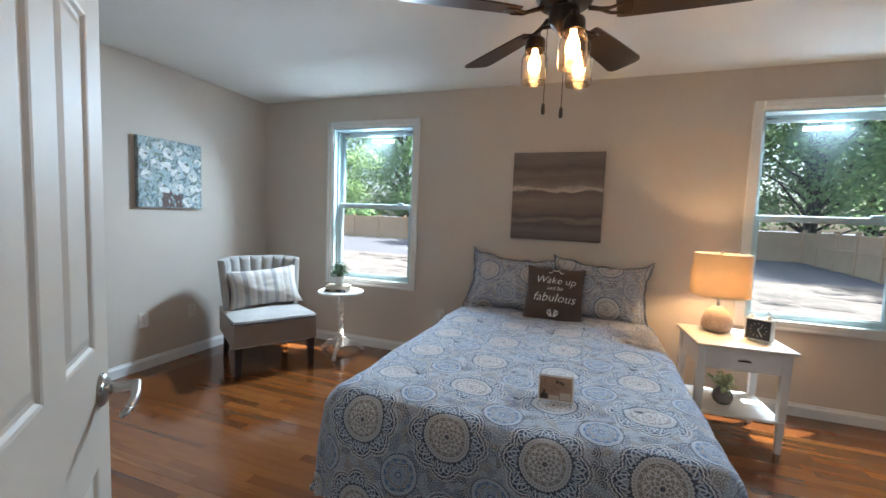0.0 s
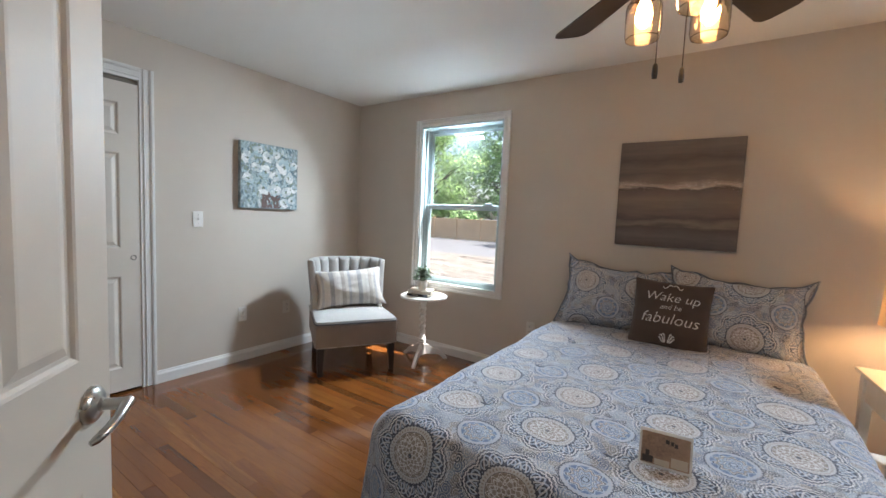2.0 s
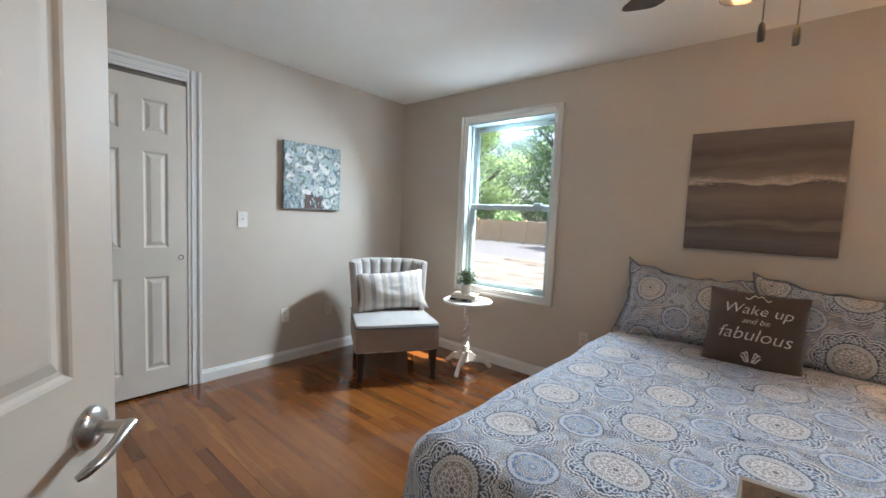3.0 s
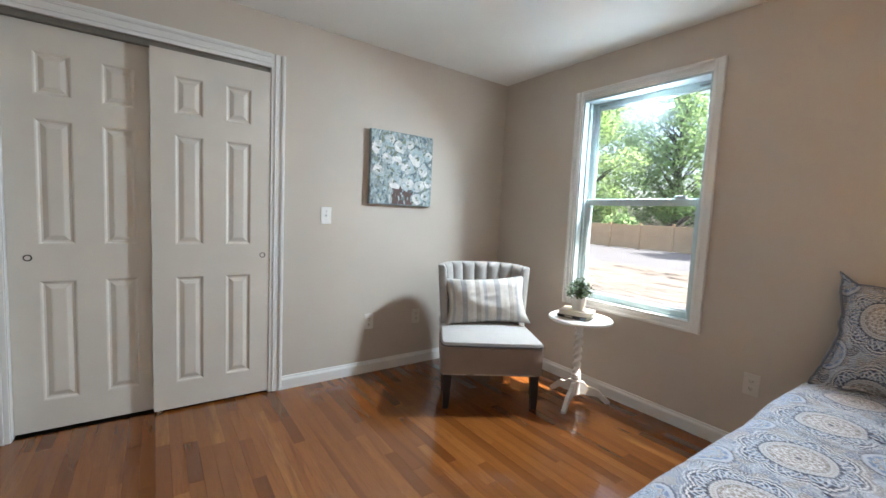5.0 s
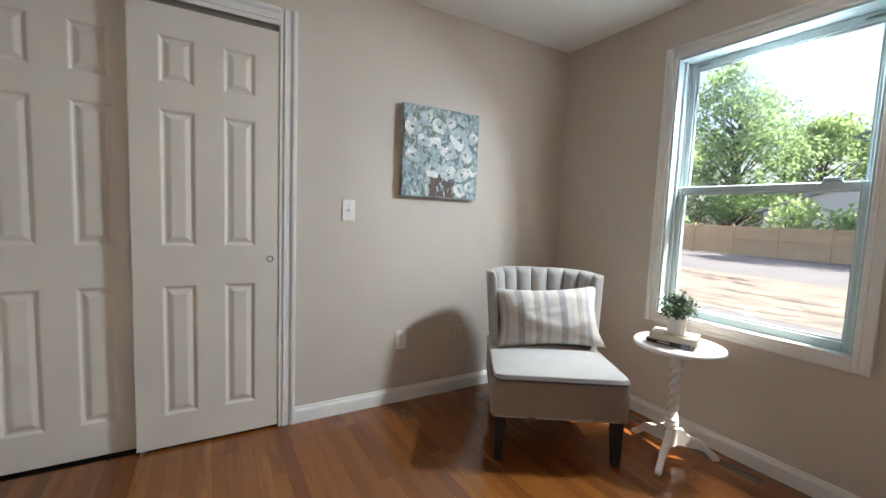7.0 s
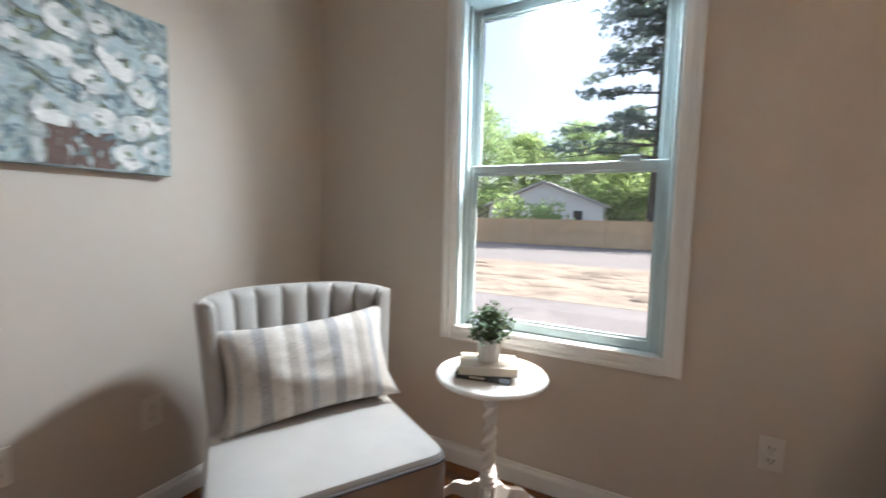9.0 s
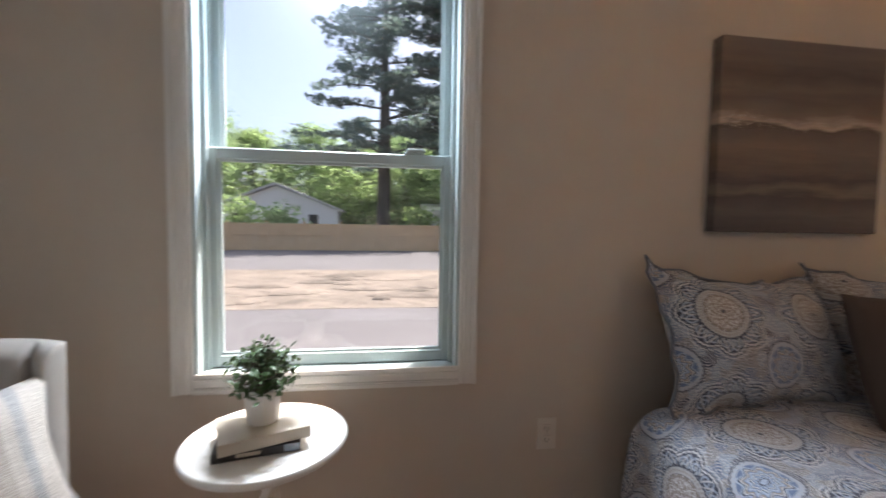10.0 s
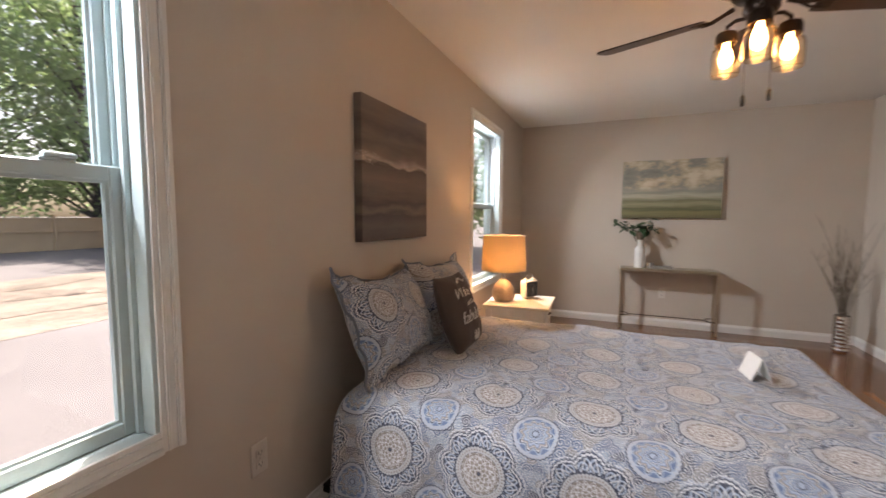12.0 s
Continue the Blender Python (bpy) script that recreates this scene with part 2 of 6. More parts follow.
    p2 = op("MULTIPLY_ADD", star, -0.20, rb)
    p3 = op("MULTIPLY_ADD", op("MULTIPLY", op("COSINE", op("MULTIPLY", tb, 16.0)), rb), 0.10, rb)
    disc = mix_rgb(nt, lines(wave(rb, 150.0), 0.5, 0.8), sand, (0.24, 0.20, 0.175))
    for p, lo, hi in ((p1, 0.030, 0.040), (p2, 0.066, 0.076), (p1, 0.092, 0.104), (p2, 0.112, 0.122), (p3, 0.140, 0.150), (p3, 0.166, 0.174)):
        disc = mix_rgb(nt, between(p, lo, hi), disc, cream)
    disc = mix_rgb(nt, between(rb, 0.0005, 0.016), disc, slate)
    col = mix_rgb(nt, between(rb2, 0.0001, 0.262), col, slate)
    col = mix_rgb(nt, between(rb2, 0.0001, 0.250), col, band)
    col = mix_rgb(nt, op("MULTIPLY", between(rb, 0.214, 0.232), lines(wave(tb, 48.0), 0.0, 0.3)), col, sand)
    col = mix_rgb(nt, between(rb, 0.0001, 0.196), col, disc)
    col = mix_rgb(nt, between(rb, 0.192, 0.198), col, slate)
    # small medallion
    rq = op("MULTIPLY_ADD", op("MULTIPLY", op("COSINE", op("MULTIPLY", ts, 10.0)), rs), 0.14, rs)
    small = ramp(nt, rq, [(0.0, pale), (0.020, slate), (0.032, pale), (0.046, blue), (0.056, cream), (0.064, slate), (0.074, pale), (0.092, blue), (0.100, sand), (0.116, cream), (0.124, slate), (0.136, pale), (0.150, blue)], True)
    rs2 = op("ADD", rs, op("MULTIPLY", wave(ts, 34.0), 0.005))
    col = mix_rgb(nt, between(rs2, 0.0001, 0.218), col, slate)
    col = mix_rgb(nt, between(rs2, 0.0001, 0.204), col, (0.45, 0.48, 0.54))
    col = mix_rgb(nt, op("MULTIPLY", between(rs, 0.176, 0.190), lines(wave(ts, 36.0), 0.0, 0.3)), col, pale)
    col = mix_rgb(nt, between(rs, 0.0001, 0.168), col, small)
    # faded print and weave
    fade = noise_tex(nt, uv, 5.0, 3)
    col = mix_rgb(nt, ramp(nt, fade, [(0.3, (0.04, 0.04, 0.04)), (0.7, (0.15, 0.15, 0.15))]), col, (0.42, 0.42, 0.44))
    nt.links.new(col, b.inputs["Base Color"])
    b.inputs["Sheen Weight"].default_value = 0.2
    weave = noise_tex(nt, uv, 700.0, 2)
    crease = noise_tex(nt, uv, 16.0, 3)
    bump(nt, b, op("MULTIPLY_ADD", crease, 6.0, weave), 0.25, 0.003)
    return m


M_QUILT = medallion_cloth(off=(0.533 / 0.335, -1.715 / 0.335))


def wood_floor(name, island):
    m, nt, b = nodes_of(name, 0.2)
    tc = nt.nodes.new("ShaderNodeTexCoord")
    if island:
        rnd = nt.nodes.new("ShaderNodeNewGeometry").outputs["Random Per Island"]
    else:
        rnd = nt.nodes.new("ShaderNodeObjectInfo").outputs["Random"]
    mp = nt.nodes.new("ShaderNodeMapping")
    mp.inputs["Scale"].default_value = (1.8, 26, 26)
    nt.links.new(tc.outputs["Object"], mp.inputs[0])
    comb = nd(nt, "CombineXYZ")
    for i, k in enumerate((71.0, 37.0, 53.0)):
        nt.links.new(math_node(nt, "MULTIPLY", rnd, k), comb.inputs[i])
    nt.links.new(comb.outputs[0], mp.inputs["Location"])
    g1 = nd(nt, "TexNoise", Scale=1.0, Detail=4.0, Distortion=0.8)
    nt.links.new(mp.outputs[0], g1.inputs["Vector"])
    rings = math_node(nt, "SINE", math_node(nt, "MULTIPLY", g1.outputs["Fac"], 26.0))
    pores = noise_tex(nt, mp.outputs[0], 9.0, 2)
    tone = ramp(nt, rnd, [(0.0, (0.106, 0.032, 0.007)), (0.25, (0.155, 0.050, 0.0102)), (0.55, (0.205, 0.069, 0.014)), (0.85, (0.172, 0.056, 0.0118)), (1.0, (0.31, 0.121, 0.0286))])
    col = mix_rgb(nt, ramp(nt, rings, [(0.2, (0, 0, 0)), (1.0, (0.27, 0.27, 0.27))]), tone, (0.14, 0.045, 0.012))
    col = mix_rgb(nt, ramp(nt, pores, [(0.35, (0.35, 0.35, 0.35)), (0.5, (0, 0, 0))]), col, (0.12, 0.04, 0.012))
    streak = nd(nt, "TexNoise", Scale=0.32, Detail=3.0, Distortion=1.6)
    nt.links.new(mp.outputs[0], streak.inputs["Vector"])
    col = mix_rgb(nt, ramp(nt, streak.outputs["Fac"], [(0.52, (0, 0, 0)), (0.70, (0.55, 0.55, 0.55))]), col, (0.085, 0.026, 0.007))
    nt.links.new(col, b.inputs["Base Color"])
    wear = noise_tex(nt, coords(nt), 3.0, 3)
    nt.links.new(math_node(nt, "MULTIPLY_ADD", wear, 0.14, 0.05), b.inputs["Roughness"])
    b.inputs["Coat Weight"].default_value = 0.35
    b.inputs["Coat Roughness"].default_value = 0.16
    bump(nt, b, math_node(nt, "MULTIPLY_ADD", rings, 0.4, pores), 0.05, 0.001)
    return m


M_PLANK = wood_floor("oak_strip", False)
M_PLANKS = wood_floor("oak_strips", True)

# ---------- mesh helpers ----------


def box(bm, x0, x1, y0, y1, z0, z1, bevel=0.0, seg=1):
    m = Matrix.Translation(((x0 + x1) / 2, (y0 + y1) / 2, (z0 + z1) / 2)) @ Matrix.Diagonal((abs(x1 - x0), abs(y1 - y0), abs(z1 - z0), 1))
    vs = bmesh.ops.create_cube(bm, size=1.0, matrix=m)["verts"]
    if bevel:
        es = list({e for v in vs for e in v.link_edges})
        bmesh.ops.bevel(bm, geom=es, offset=bevel, segments=seg, affect="EDGES", profile=0.5)
    return bm


def lathe(bm, profile, seg=24, center=(0, 0), z0=0.0, cap=True):
    """A body of revolution from (radius, height) pairs."""
    rings = []
    for r, z in profile:
        rings.append([bm.verts.new((center[0] + r * math.cos(2 * math.pi * i / seg), center[1] + r * math.sin(2 * math.pi * i / seg), z0 + z)) for i in range(seg)])
    for a, b in zip(rings, rings[1:]):
        for i in range(seg):
            bm.faces.new((a[i], a[(i + 1) % seg], b[(i + 1) % seg], b[i]))
    if cap:
        bm.faces.new(list(reversed(rings[0])))
        bm.faces.new(rings[-1])
    return bm


def tube(bm, pts, radius, seg=8, cap=True):
    """A round bar along points; radius is one number or one per point."""
    pts = [Vector(p) for p in pts]
    rad = radius if isinstance(radius, (list, tuple)) else [radius] * len(pts)
    rings = []
    side = None
    for i, p in enumerate(pts):
        d = (pts[min(i + 1, len(pts) - 1)] - pts[max(i - 1, 0)]).normalized()
        if side is None:
            side = d.orthogonal().normalized()
        side = (side - d * side.dot(d)).normalized()
        up = d.cross(side)
        rings.append([bm.verts.new(p + (side * math.cos(2 * math.pi * k / seg) + up * math.sin(2 * math.pi * k / seg)) * rad[i]) for k in range(seg)])
    for a, b in zip(rings, rings[1:]):
        for i in range(seg):
            bm.faces.new((a[i], a[(i + 1) % seg], b[(i + 1) % seg], b[i]))
    if cap:
        bm.faces.new(list(reversed(rings[0])))
        bm.faces.new(rings[-1])
    return bm


def prism(bm, outline, z0, z1):
    """An upright slab over an outline of (x, y)."""
    lo = [bm.verts.new((x, y, z0)) for x, y in outline]
    hi = [bm.verts.new((x, y, z1)) for x, y in outline]
    n = len(lo)
    for i in range(n):
        bm.faces.new((lo[i], lo[(i + 1) % n], hi[(i + 1) % n], hi[i]))
    bm.faces.new(list(reversed(lo)))
    bm.faces.new(hi)
    return bm


def moved(bm, m, start=0):
    bm.verts.ensure_lookup_table()
    bmesh.ops.transform(bm, matrix=m, verts=bm.verts[start:])
    return bm


def mesh_of(name, bm, material, smooth=False):
    bmesh.ops.recalc_face_normals(bm, faces=bm.faces)
    me = bpy.data.meshes.new(name)
    bm.to_mesh(me)
    bm.free()
    for m in material if isinstance(material, (list, tuple)) else [material]:
        me.materials.append(m)
    if smooth:
        me.shade_smooth()
        me.set_sharp_from_angle(angle=radians(40))
    return me


def part(name, bm, material, parent, label="", smooth=False):
    ob = new(name, mesh_of(name, bm, material, smooth))
    ob.parent = parent
    if label:
        ob["label"] = label
    return ob


def thing(name, label, category, m=None, group="", kind=""):
    ob = new(name)
    ob.empty_display_size = 0.1
    ob.matrix_world = m or Matrix()
    return tagged(ob, label, category, group, kind)


def solid(name, bm, material, label, category, kind="", smooth=False, m=None, group=""):
    ob = new(name, mesh_of(name, bm, material, smooth))
    if m is not None:
        ob.matrix_world = m
    return tagged(ob, label, category, group, kind)


def B(*boxes, bevel=0.0, seg=1):
    bm = bmesh.new()
    for b in boxes:
        box(bm, *b, bevel=bevel, seg=seg)
    return bm


# ---------- plan, in metres ----------
XW, XE, YS, YN, ZC = -3.27, 2.826, 0.18, 3.455, 2.335
T = 0.165
W1 = (-2.464, -1.622, 0.623, 2.057)
W2 = (0.926, 1.771, 0.623, 2.057)
CLOSET = (0.36, 1.515, 2.025)
DOOR_X = (-0.64, 0.20)


def wall_with(name, along, at, thick, lo, hi, holes, z1, label):
    """A wall along x or y from lo to hi, with rectangular holes (a, b, z0, z1)."""
    bm = bmesh.new()

    def put(a, b, z0, z1_):
        if b - a > 1e-4 and z1_ - z0 > 1e-4:
            if along == "x":
                box(bm, a, b, at, at + thick, z0, z1_)
            else:
                box(bm, at, at + thick, a, b, z0, z1_)

    cur = lo
    for a, b, z0, zt in sorted(holes):
        put(cur, a, 0, z1)
        put(a, b, 0, z0)
        put(a, b, zt, z1)
        cur = b
    put(cur, hi, 0, z1)
    return solid(name, bm, M_WALL, label, "wall", "structure")


wall_with("wall_north", "x", YN, T, XW - T, XE + T, [W1, W2], ZC + 0.1, "beige painted wall with two white windows")
wall_with("wall_west", "y", XW - T, T, YS - 2.6, YN, [(CLOSET[0], CLOSET[1], 0, CLOSET[2])], ZC + 0.1, "beige painted wall with a wide closet opening")
wall_with("wall_east", "y", XE, T, YS - 2.6, YN, [], ZC + 0.1, "beige painted end wall")
wall_with("wall_south", "x", YS - 0.12, 0.12, XW, XE, [(DOOR_X[0], DOOR_X[1], 0, 2.05)], ZC + 0.1, "beige painted wall with the entry doorway")
# corridor behind the doorway and closet recess close the place
solid("wall_corridor", B((XW, XE, YS - 2.0, YS - 1.9, 0, ZC + 0.1)), M_WALL, "plain beige corridor wall", "wall", "structure")
solid("wall_closet", B((XW - T - 0.7, XW - T - 0.6, 0.1, 1.8, 0, 2.4), (XW - T - 0.6, XW - T, 0.1, 0.2, 0, 2.4), (XW - T - 0.6, XW - T, 1.7, 1.8, 0, 2.4), (XW - T - 0.6, XW - T, 0.2, 1.7, 2.3, 2.4), (XW - T - 0.6, XW - T, 0.2, 1.7, -0.05, 0.0)), M_WALL, "plain closet recess walls", "wall", "structure")
solid("ceiling", B((XW - T, XE + T, YS - 2.6, YN + T, ZC, ZC + 0.09)), M_CEIL, "flat white painted ceiling", "ceiling", "structure")
solid("roof", B((XW - 0.6, XE + 0.6, YS - 3.0, YN + 0.40, ZC + 0.11, ZC + 0.25)), M_TRIM, "white roof soffit overhanging the windows", "roof", "structure")
solid("foundation", B((XW - T, XE + T, YN + 0.02, YN + T, -0.8, -0.002)), M_STONE, "grey house foundation below the windows", "foundation", "structure")


def baseboard(along, at, into, lo, hi):
    bm = bmesh.new()
    prof = [(0.0, 0.0), (0.014, 0.0), (0.014, 0.066), (0.011, 0.074), (0.007, 0.080), (0.005, 0.090), (0.0, 0.092)]
    for t in (lo, hi):
        for d, z in prof:
            bm.verts.new((t, at + into * d, z) if along == "x" else (at + into * d, t, z))
    bm.verts.ensure_lookup_table()
    n = len(prof)
    for i in range(n):
        bm.faces.new((bm.verts[i], bm.verts[(i + 1) % n], bm.verts[n + (i + 1) % n], bm.verts[n + i]))
    bm.faces.new([bm.verts[i] for i in range(n)])
    bm.faces.new([bm.verts[n + i] for i in range(n)])
    solid("baseboard", bm, M_TRIM, "white moulded baseboard along the wall", "baseboard", "structure")


baseboard("x", YN, -1, XW + 0.0145, XE - 0.0145)
baseboard("y", XW, 1, CLOSET[1] + 0.082, YN)
baseboard("y", XW, 1, YS, CLOSET[0] - 0.082)
baseboard("y", XE, -1, YS, YN)
baseboard("x", YS, 1, XW + 0.0145, DOOR_X[0] - 0.075)
baseboard("x", YS, 1, DOOR_X[1] + 0.075, XE - 0.0145)


def casing_side(parent, axis, a, b, inner, out, face, into, w=0.08):
    """One stepped length of casing. axis: the way it runs; inner: its inner edge; out: +1 or -1 away from the opening."""
    bm = bmesh.new()
    k = w / 0.08
    for s0, s1, d in ((0.0, 0.020 * k, 0.010), (0.020 * k, 0.030 * k, 0.015), (0.030 * k, 0.055 * k, 0.013), (0.055 * k, 0.062 * k, 0.018), (0.062 * k, w, 0.021)):
        e0, e1 = sorted((inner + out * s0, inner + out * s1))
        f0, f1 = sorted((face, face + into * d))
        if axis == "x_north":
            box(bm, a, b, f0, f1, e0, e1, 0.0015)
        elif axis == "z_north":
            box(bm, e0, e1, f0, f1, a, b, 0.0015)
        elif axis == "y_west":
            box(bm, f0, f1, a, b, e0, e1, 0.0015)
        elif axis == "z_west":
            box(bm, f0, f1, e0, e1, a, b, 0.0015)
    return part("casing", bm, M_TRIM, parent)


def window(name, w):
    x0, x1, z0, z1 = w
    win = thing(name, "white double-hung window with closed sashes and moulded casing", "window", kind="structure")
    fx0, fx1, fz0, fz1 = x0 + 0.006, x1 - 0.006, z0 + 0.02, z1 - 0.004
    casing_side(win, "z_north", fz0 - 0.06, fz1 + 0.06, fx0, -1, YN - 0.001, -1, 0.06)
    casing_side(win, "z_north", fz0 - 0.06, fz1 + 0.06, fx1, 1, YN - 0.001, -1, 0.06)
    casing_side(win, "x_north", fx0, fx1, fz1, 1, YN - 0.0005, -1, 0.06)
    casing_side(win, "x_north", fx0, fx1, fz0, -1, YN - 0.0005, -1, 0.06)
    # jamb lining
    y0, y1 = YN - 0.004, YN + T - 0.002
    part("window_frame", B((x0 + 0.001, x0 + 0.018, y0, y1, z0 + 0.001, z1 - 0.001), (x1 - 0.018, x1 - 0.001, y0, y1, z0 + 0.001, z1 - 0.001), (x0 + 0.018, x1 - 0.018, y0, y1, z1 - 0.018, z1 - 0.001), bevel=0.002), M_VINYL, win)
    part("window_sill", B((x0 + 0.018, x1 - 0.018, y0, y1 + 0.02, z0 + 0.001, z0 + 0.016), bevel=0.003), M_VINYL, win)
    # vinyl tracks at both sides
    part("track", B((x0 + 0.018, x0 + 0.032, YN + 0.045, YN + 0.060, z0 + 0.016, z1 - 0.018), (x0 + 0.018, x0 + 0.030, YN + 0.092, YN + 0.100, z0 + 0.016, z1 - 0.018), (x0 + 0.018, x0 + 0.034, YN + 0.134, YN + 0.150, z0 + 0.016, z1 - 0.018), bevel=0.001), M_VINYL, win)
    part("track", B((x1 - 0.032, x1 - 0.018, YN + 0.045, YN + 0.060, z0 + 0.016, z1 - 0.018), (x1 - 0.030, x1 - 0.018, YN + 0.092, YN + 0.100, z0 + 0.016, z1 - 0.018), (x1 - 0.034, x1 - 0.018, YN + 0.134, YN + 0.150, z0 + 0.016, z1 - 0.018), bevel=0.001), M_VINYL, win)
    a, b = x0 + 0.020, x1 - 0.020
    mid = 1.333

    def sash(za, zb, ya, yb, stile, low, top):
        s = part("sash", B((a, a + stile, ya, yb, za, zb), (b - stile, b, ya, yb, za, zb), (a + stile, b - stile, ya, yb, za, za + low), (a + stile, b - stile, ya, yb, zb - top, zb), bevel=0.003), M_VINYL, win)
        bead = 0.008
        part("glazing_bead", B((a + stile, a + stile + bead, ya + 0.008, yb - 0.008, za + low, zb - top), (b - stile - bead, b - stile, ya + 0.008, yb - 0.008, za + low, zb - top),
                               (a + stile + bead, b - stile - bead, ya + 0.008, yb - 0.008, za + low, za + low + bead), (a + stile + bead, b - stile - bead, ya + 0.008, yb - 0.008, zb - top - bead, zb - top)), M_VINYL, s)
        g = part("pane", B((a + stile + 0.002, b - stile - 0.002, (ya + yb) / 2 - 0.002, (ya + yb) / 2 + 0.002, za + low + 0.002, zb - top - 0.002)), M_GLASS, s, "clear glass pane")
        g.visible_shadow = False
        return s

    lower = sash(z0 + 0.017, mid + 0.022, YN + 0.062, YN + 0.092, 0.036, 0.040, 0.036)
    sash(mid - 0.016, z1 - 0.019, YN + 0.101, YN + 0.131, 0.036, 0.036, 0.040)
    # sash lock on the meeting rail, tilt latches
    cx = a + (b - a) * 0.83
    bm = bmesh.new()
    box(bm, cx - 0.035, cx + 0.035, YN + 0.064, YN + 0.090, mid + 0.022, mid + 0.030, 0.003, 2)
    box(bm, cx - 0.028, cx + 0.036, YN + 0.056, YN + 0.082, mid + 0.030, mid + 0.042, 0.005, 2)
    part("sash_lock", bm, M_VINYL, lower, "white cam lock")
    for tx in (a + 0.07, b - 0.07):
        part("tilt_latch", B((tx - 0.03, tx + 0.03, YN + 0.101, YN + 0.104, z1 - 0.045, z1 - 0.033), bevel=0.001), M_TRACK, win)
    return win


window("window_1", W1)
window("window_2", W2)

# ---------- closet with sliding doors, entry door ----------


def six_panel(bm, w, h, depth, cols, rows, both=False):
    """A moulded door slab in x (0..w), z (0..h), y (0..depth); its front at y = 0 has raised panels at cols x rows."""
    xs = sorted({0, w, *[c for p in cols for c in p]})
    zs = sorted({0, h, *[c for p in rows for c in p]})
    inner = {(a, b) for a in cols for b in rows}
    for side in ((0, 1), (depth, -1)):
        y, s = side
        if y and not both:
            continue
        for i in range(len(xs) - 1):
            for k in range(len(zs) - 1):
                if ((xs[i], xs[i + 1]), (zs[k], zs[k + 1])) in inner:
                    continue
                bm.faces.new([bm.verts.new(p) for p in ((xs[i], y, zs[k]), (xs[i + 1], y, zs[k]), (xs[i + 1], y, zs[k + 1]), (xs[i], y, zs[k + 1]))])
        for (a, b), (c, d) in inner:
            loops = []
            for ins, dep in ((0, 0), (0.006, 0.002), (0.012, 0.007), (0.020, 0.008), (0.040, 0.0015), (0.046, 0.001)):
                loops.append([bm.verts.new(p) for p in ((a + ins, y + s * dep, c + ins), (b - ins, y + s * dep, c + ins), (b - ins, y + s * dep, d - ins), (a + ins, y + s * dep, d - ins))])
            for p, q in zip(loops, loops[1:]):
                for e in range(4):
                    bm.faces.new((p[e], p[(e + 1) % 4], q[(e + 1) % 4], q[e]))
            bm.faces.new(loops[-1])
    ys = (depth,) if not both else ()
    for y in ys:
        bm.faces.new([bm.verts.new(p) for p in ((0, y, 0), (0, y, h), (w, y, h), (w, y, 0))])
    for p in (((0, 0, 0), (0, 0, h), (0, depth, h), (0, depth, 0)), ((w, 0, 0), (w, depth, 0), (w, depth, h), (w, 0, h)), ((0, 0, h), (w, 0, h), (w, depth, h), (0, depth, h)), ((0, 0, 0), (0, depth, 0), (w, depth, 0), (w, 0, 0))):
        bm.faces.new([bm.verts.new(q) for q in p])
    bmesh.ops.remove_doubles(bm, verts=bm.verts, dist=0.0001)
    return bm


ROWS6 = ((0.150, 0.757), (0.938, 1.538), (1.648, 1.850))
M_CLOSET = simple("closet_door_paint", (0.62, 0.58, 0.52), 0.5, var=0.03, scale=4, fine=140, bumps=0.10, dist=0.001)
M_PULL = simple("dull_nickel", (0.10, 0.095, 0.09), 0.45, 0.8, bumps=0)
# white door paint, darkened and warmed to hold the open door's shade
M_DOORSHADE = simple("shaded_door_paint", (0.465, 0.415, 0.35), 0.55, var=0.03, scale=4, fine=140, bumps=0.10, dist=0.001)


def closet_door(x, y0, y1, pull_y):
    w = y1 - y0
    d = thing("closet_door", "white six-panel sliding closet door, closed", "closet door", pose(x, y0, 0.020, 0, 0, 90), "sliding closet doors", "structure")
    p = (w - 0.107 * 2 - 0.112) / 2
    cols = ((0.107, 0.107 + p), (w - 0.107 - p, w - 0.107))
    part("panel", six_panel(bmesh.new(), w, 1.974, 0.034, cols, ROWS6), M_CLOSET, d)
    bm = bmesh.new()
    lathe(bm, [(0.0165, -0.002), (0.0165, 0.001), (0.014, 0.0015), (0.011, -0.001), (0.001, -0.001)], 20)
    moved(bm, pose(pull_y - y0, -0.0005, 0.872, 90, 0, 0))
    part("finger_pull", bm, M_PULL, d, "round brushed nickel finger pull", True)
    return d


# local +x runs along +y of the room, the front faces the room
closet_door(XW + 0.006, 0.918, 1.514, 1.474)
closet_door(XW - 0.040, 0.364, 0.964, 0.433)
track = thing("closet_track", "grey metal sliding track under the closet header", "track", kind="structure")
part("track", B((XW - 0.085, XW - 0.002, CLOSET[0] + 0.002, CLOSET[1] - 0.002, 1.996, 2.004), (XW - 0.010, XW - 0.006, CLOSET[0] + 0.002, CLOSET[1] - 0.002, 1.993, 2.022), (XW - 0.085, XW - 0.081, CLOSET[0] + 0.002, CLOSET[1] - 0.002, 1.985, 1.996)), M_TRACK, track)
guide = thing("floor_guide", "small nickel floor guide under the sliding doors", "guide", pose(XW - 0.008, 0.945, 0.0))
part("plate", B((-0.05, 0.032, -0.014, 0.014, 0.0055, 0.009), (0.022, 0.030, -0.010, 0.010, 0.009, 0.024), bevel=0.001), M_NICKEL, guide)
frame_c = thing("closet_casing", "white fluted casing round the closet opening", "casing", kind="structure")
casing_side(frame_c, "z_west", 0.0055, CLOSET[2] + 0.08, CLOSET[1], 1, XW + 0.001, 1)
casing_side(frame_c, "z_west", 0.0055, CLOSET[2] + 0.08, CLOSET[0], -1, XW + 0.001, 1)
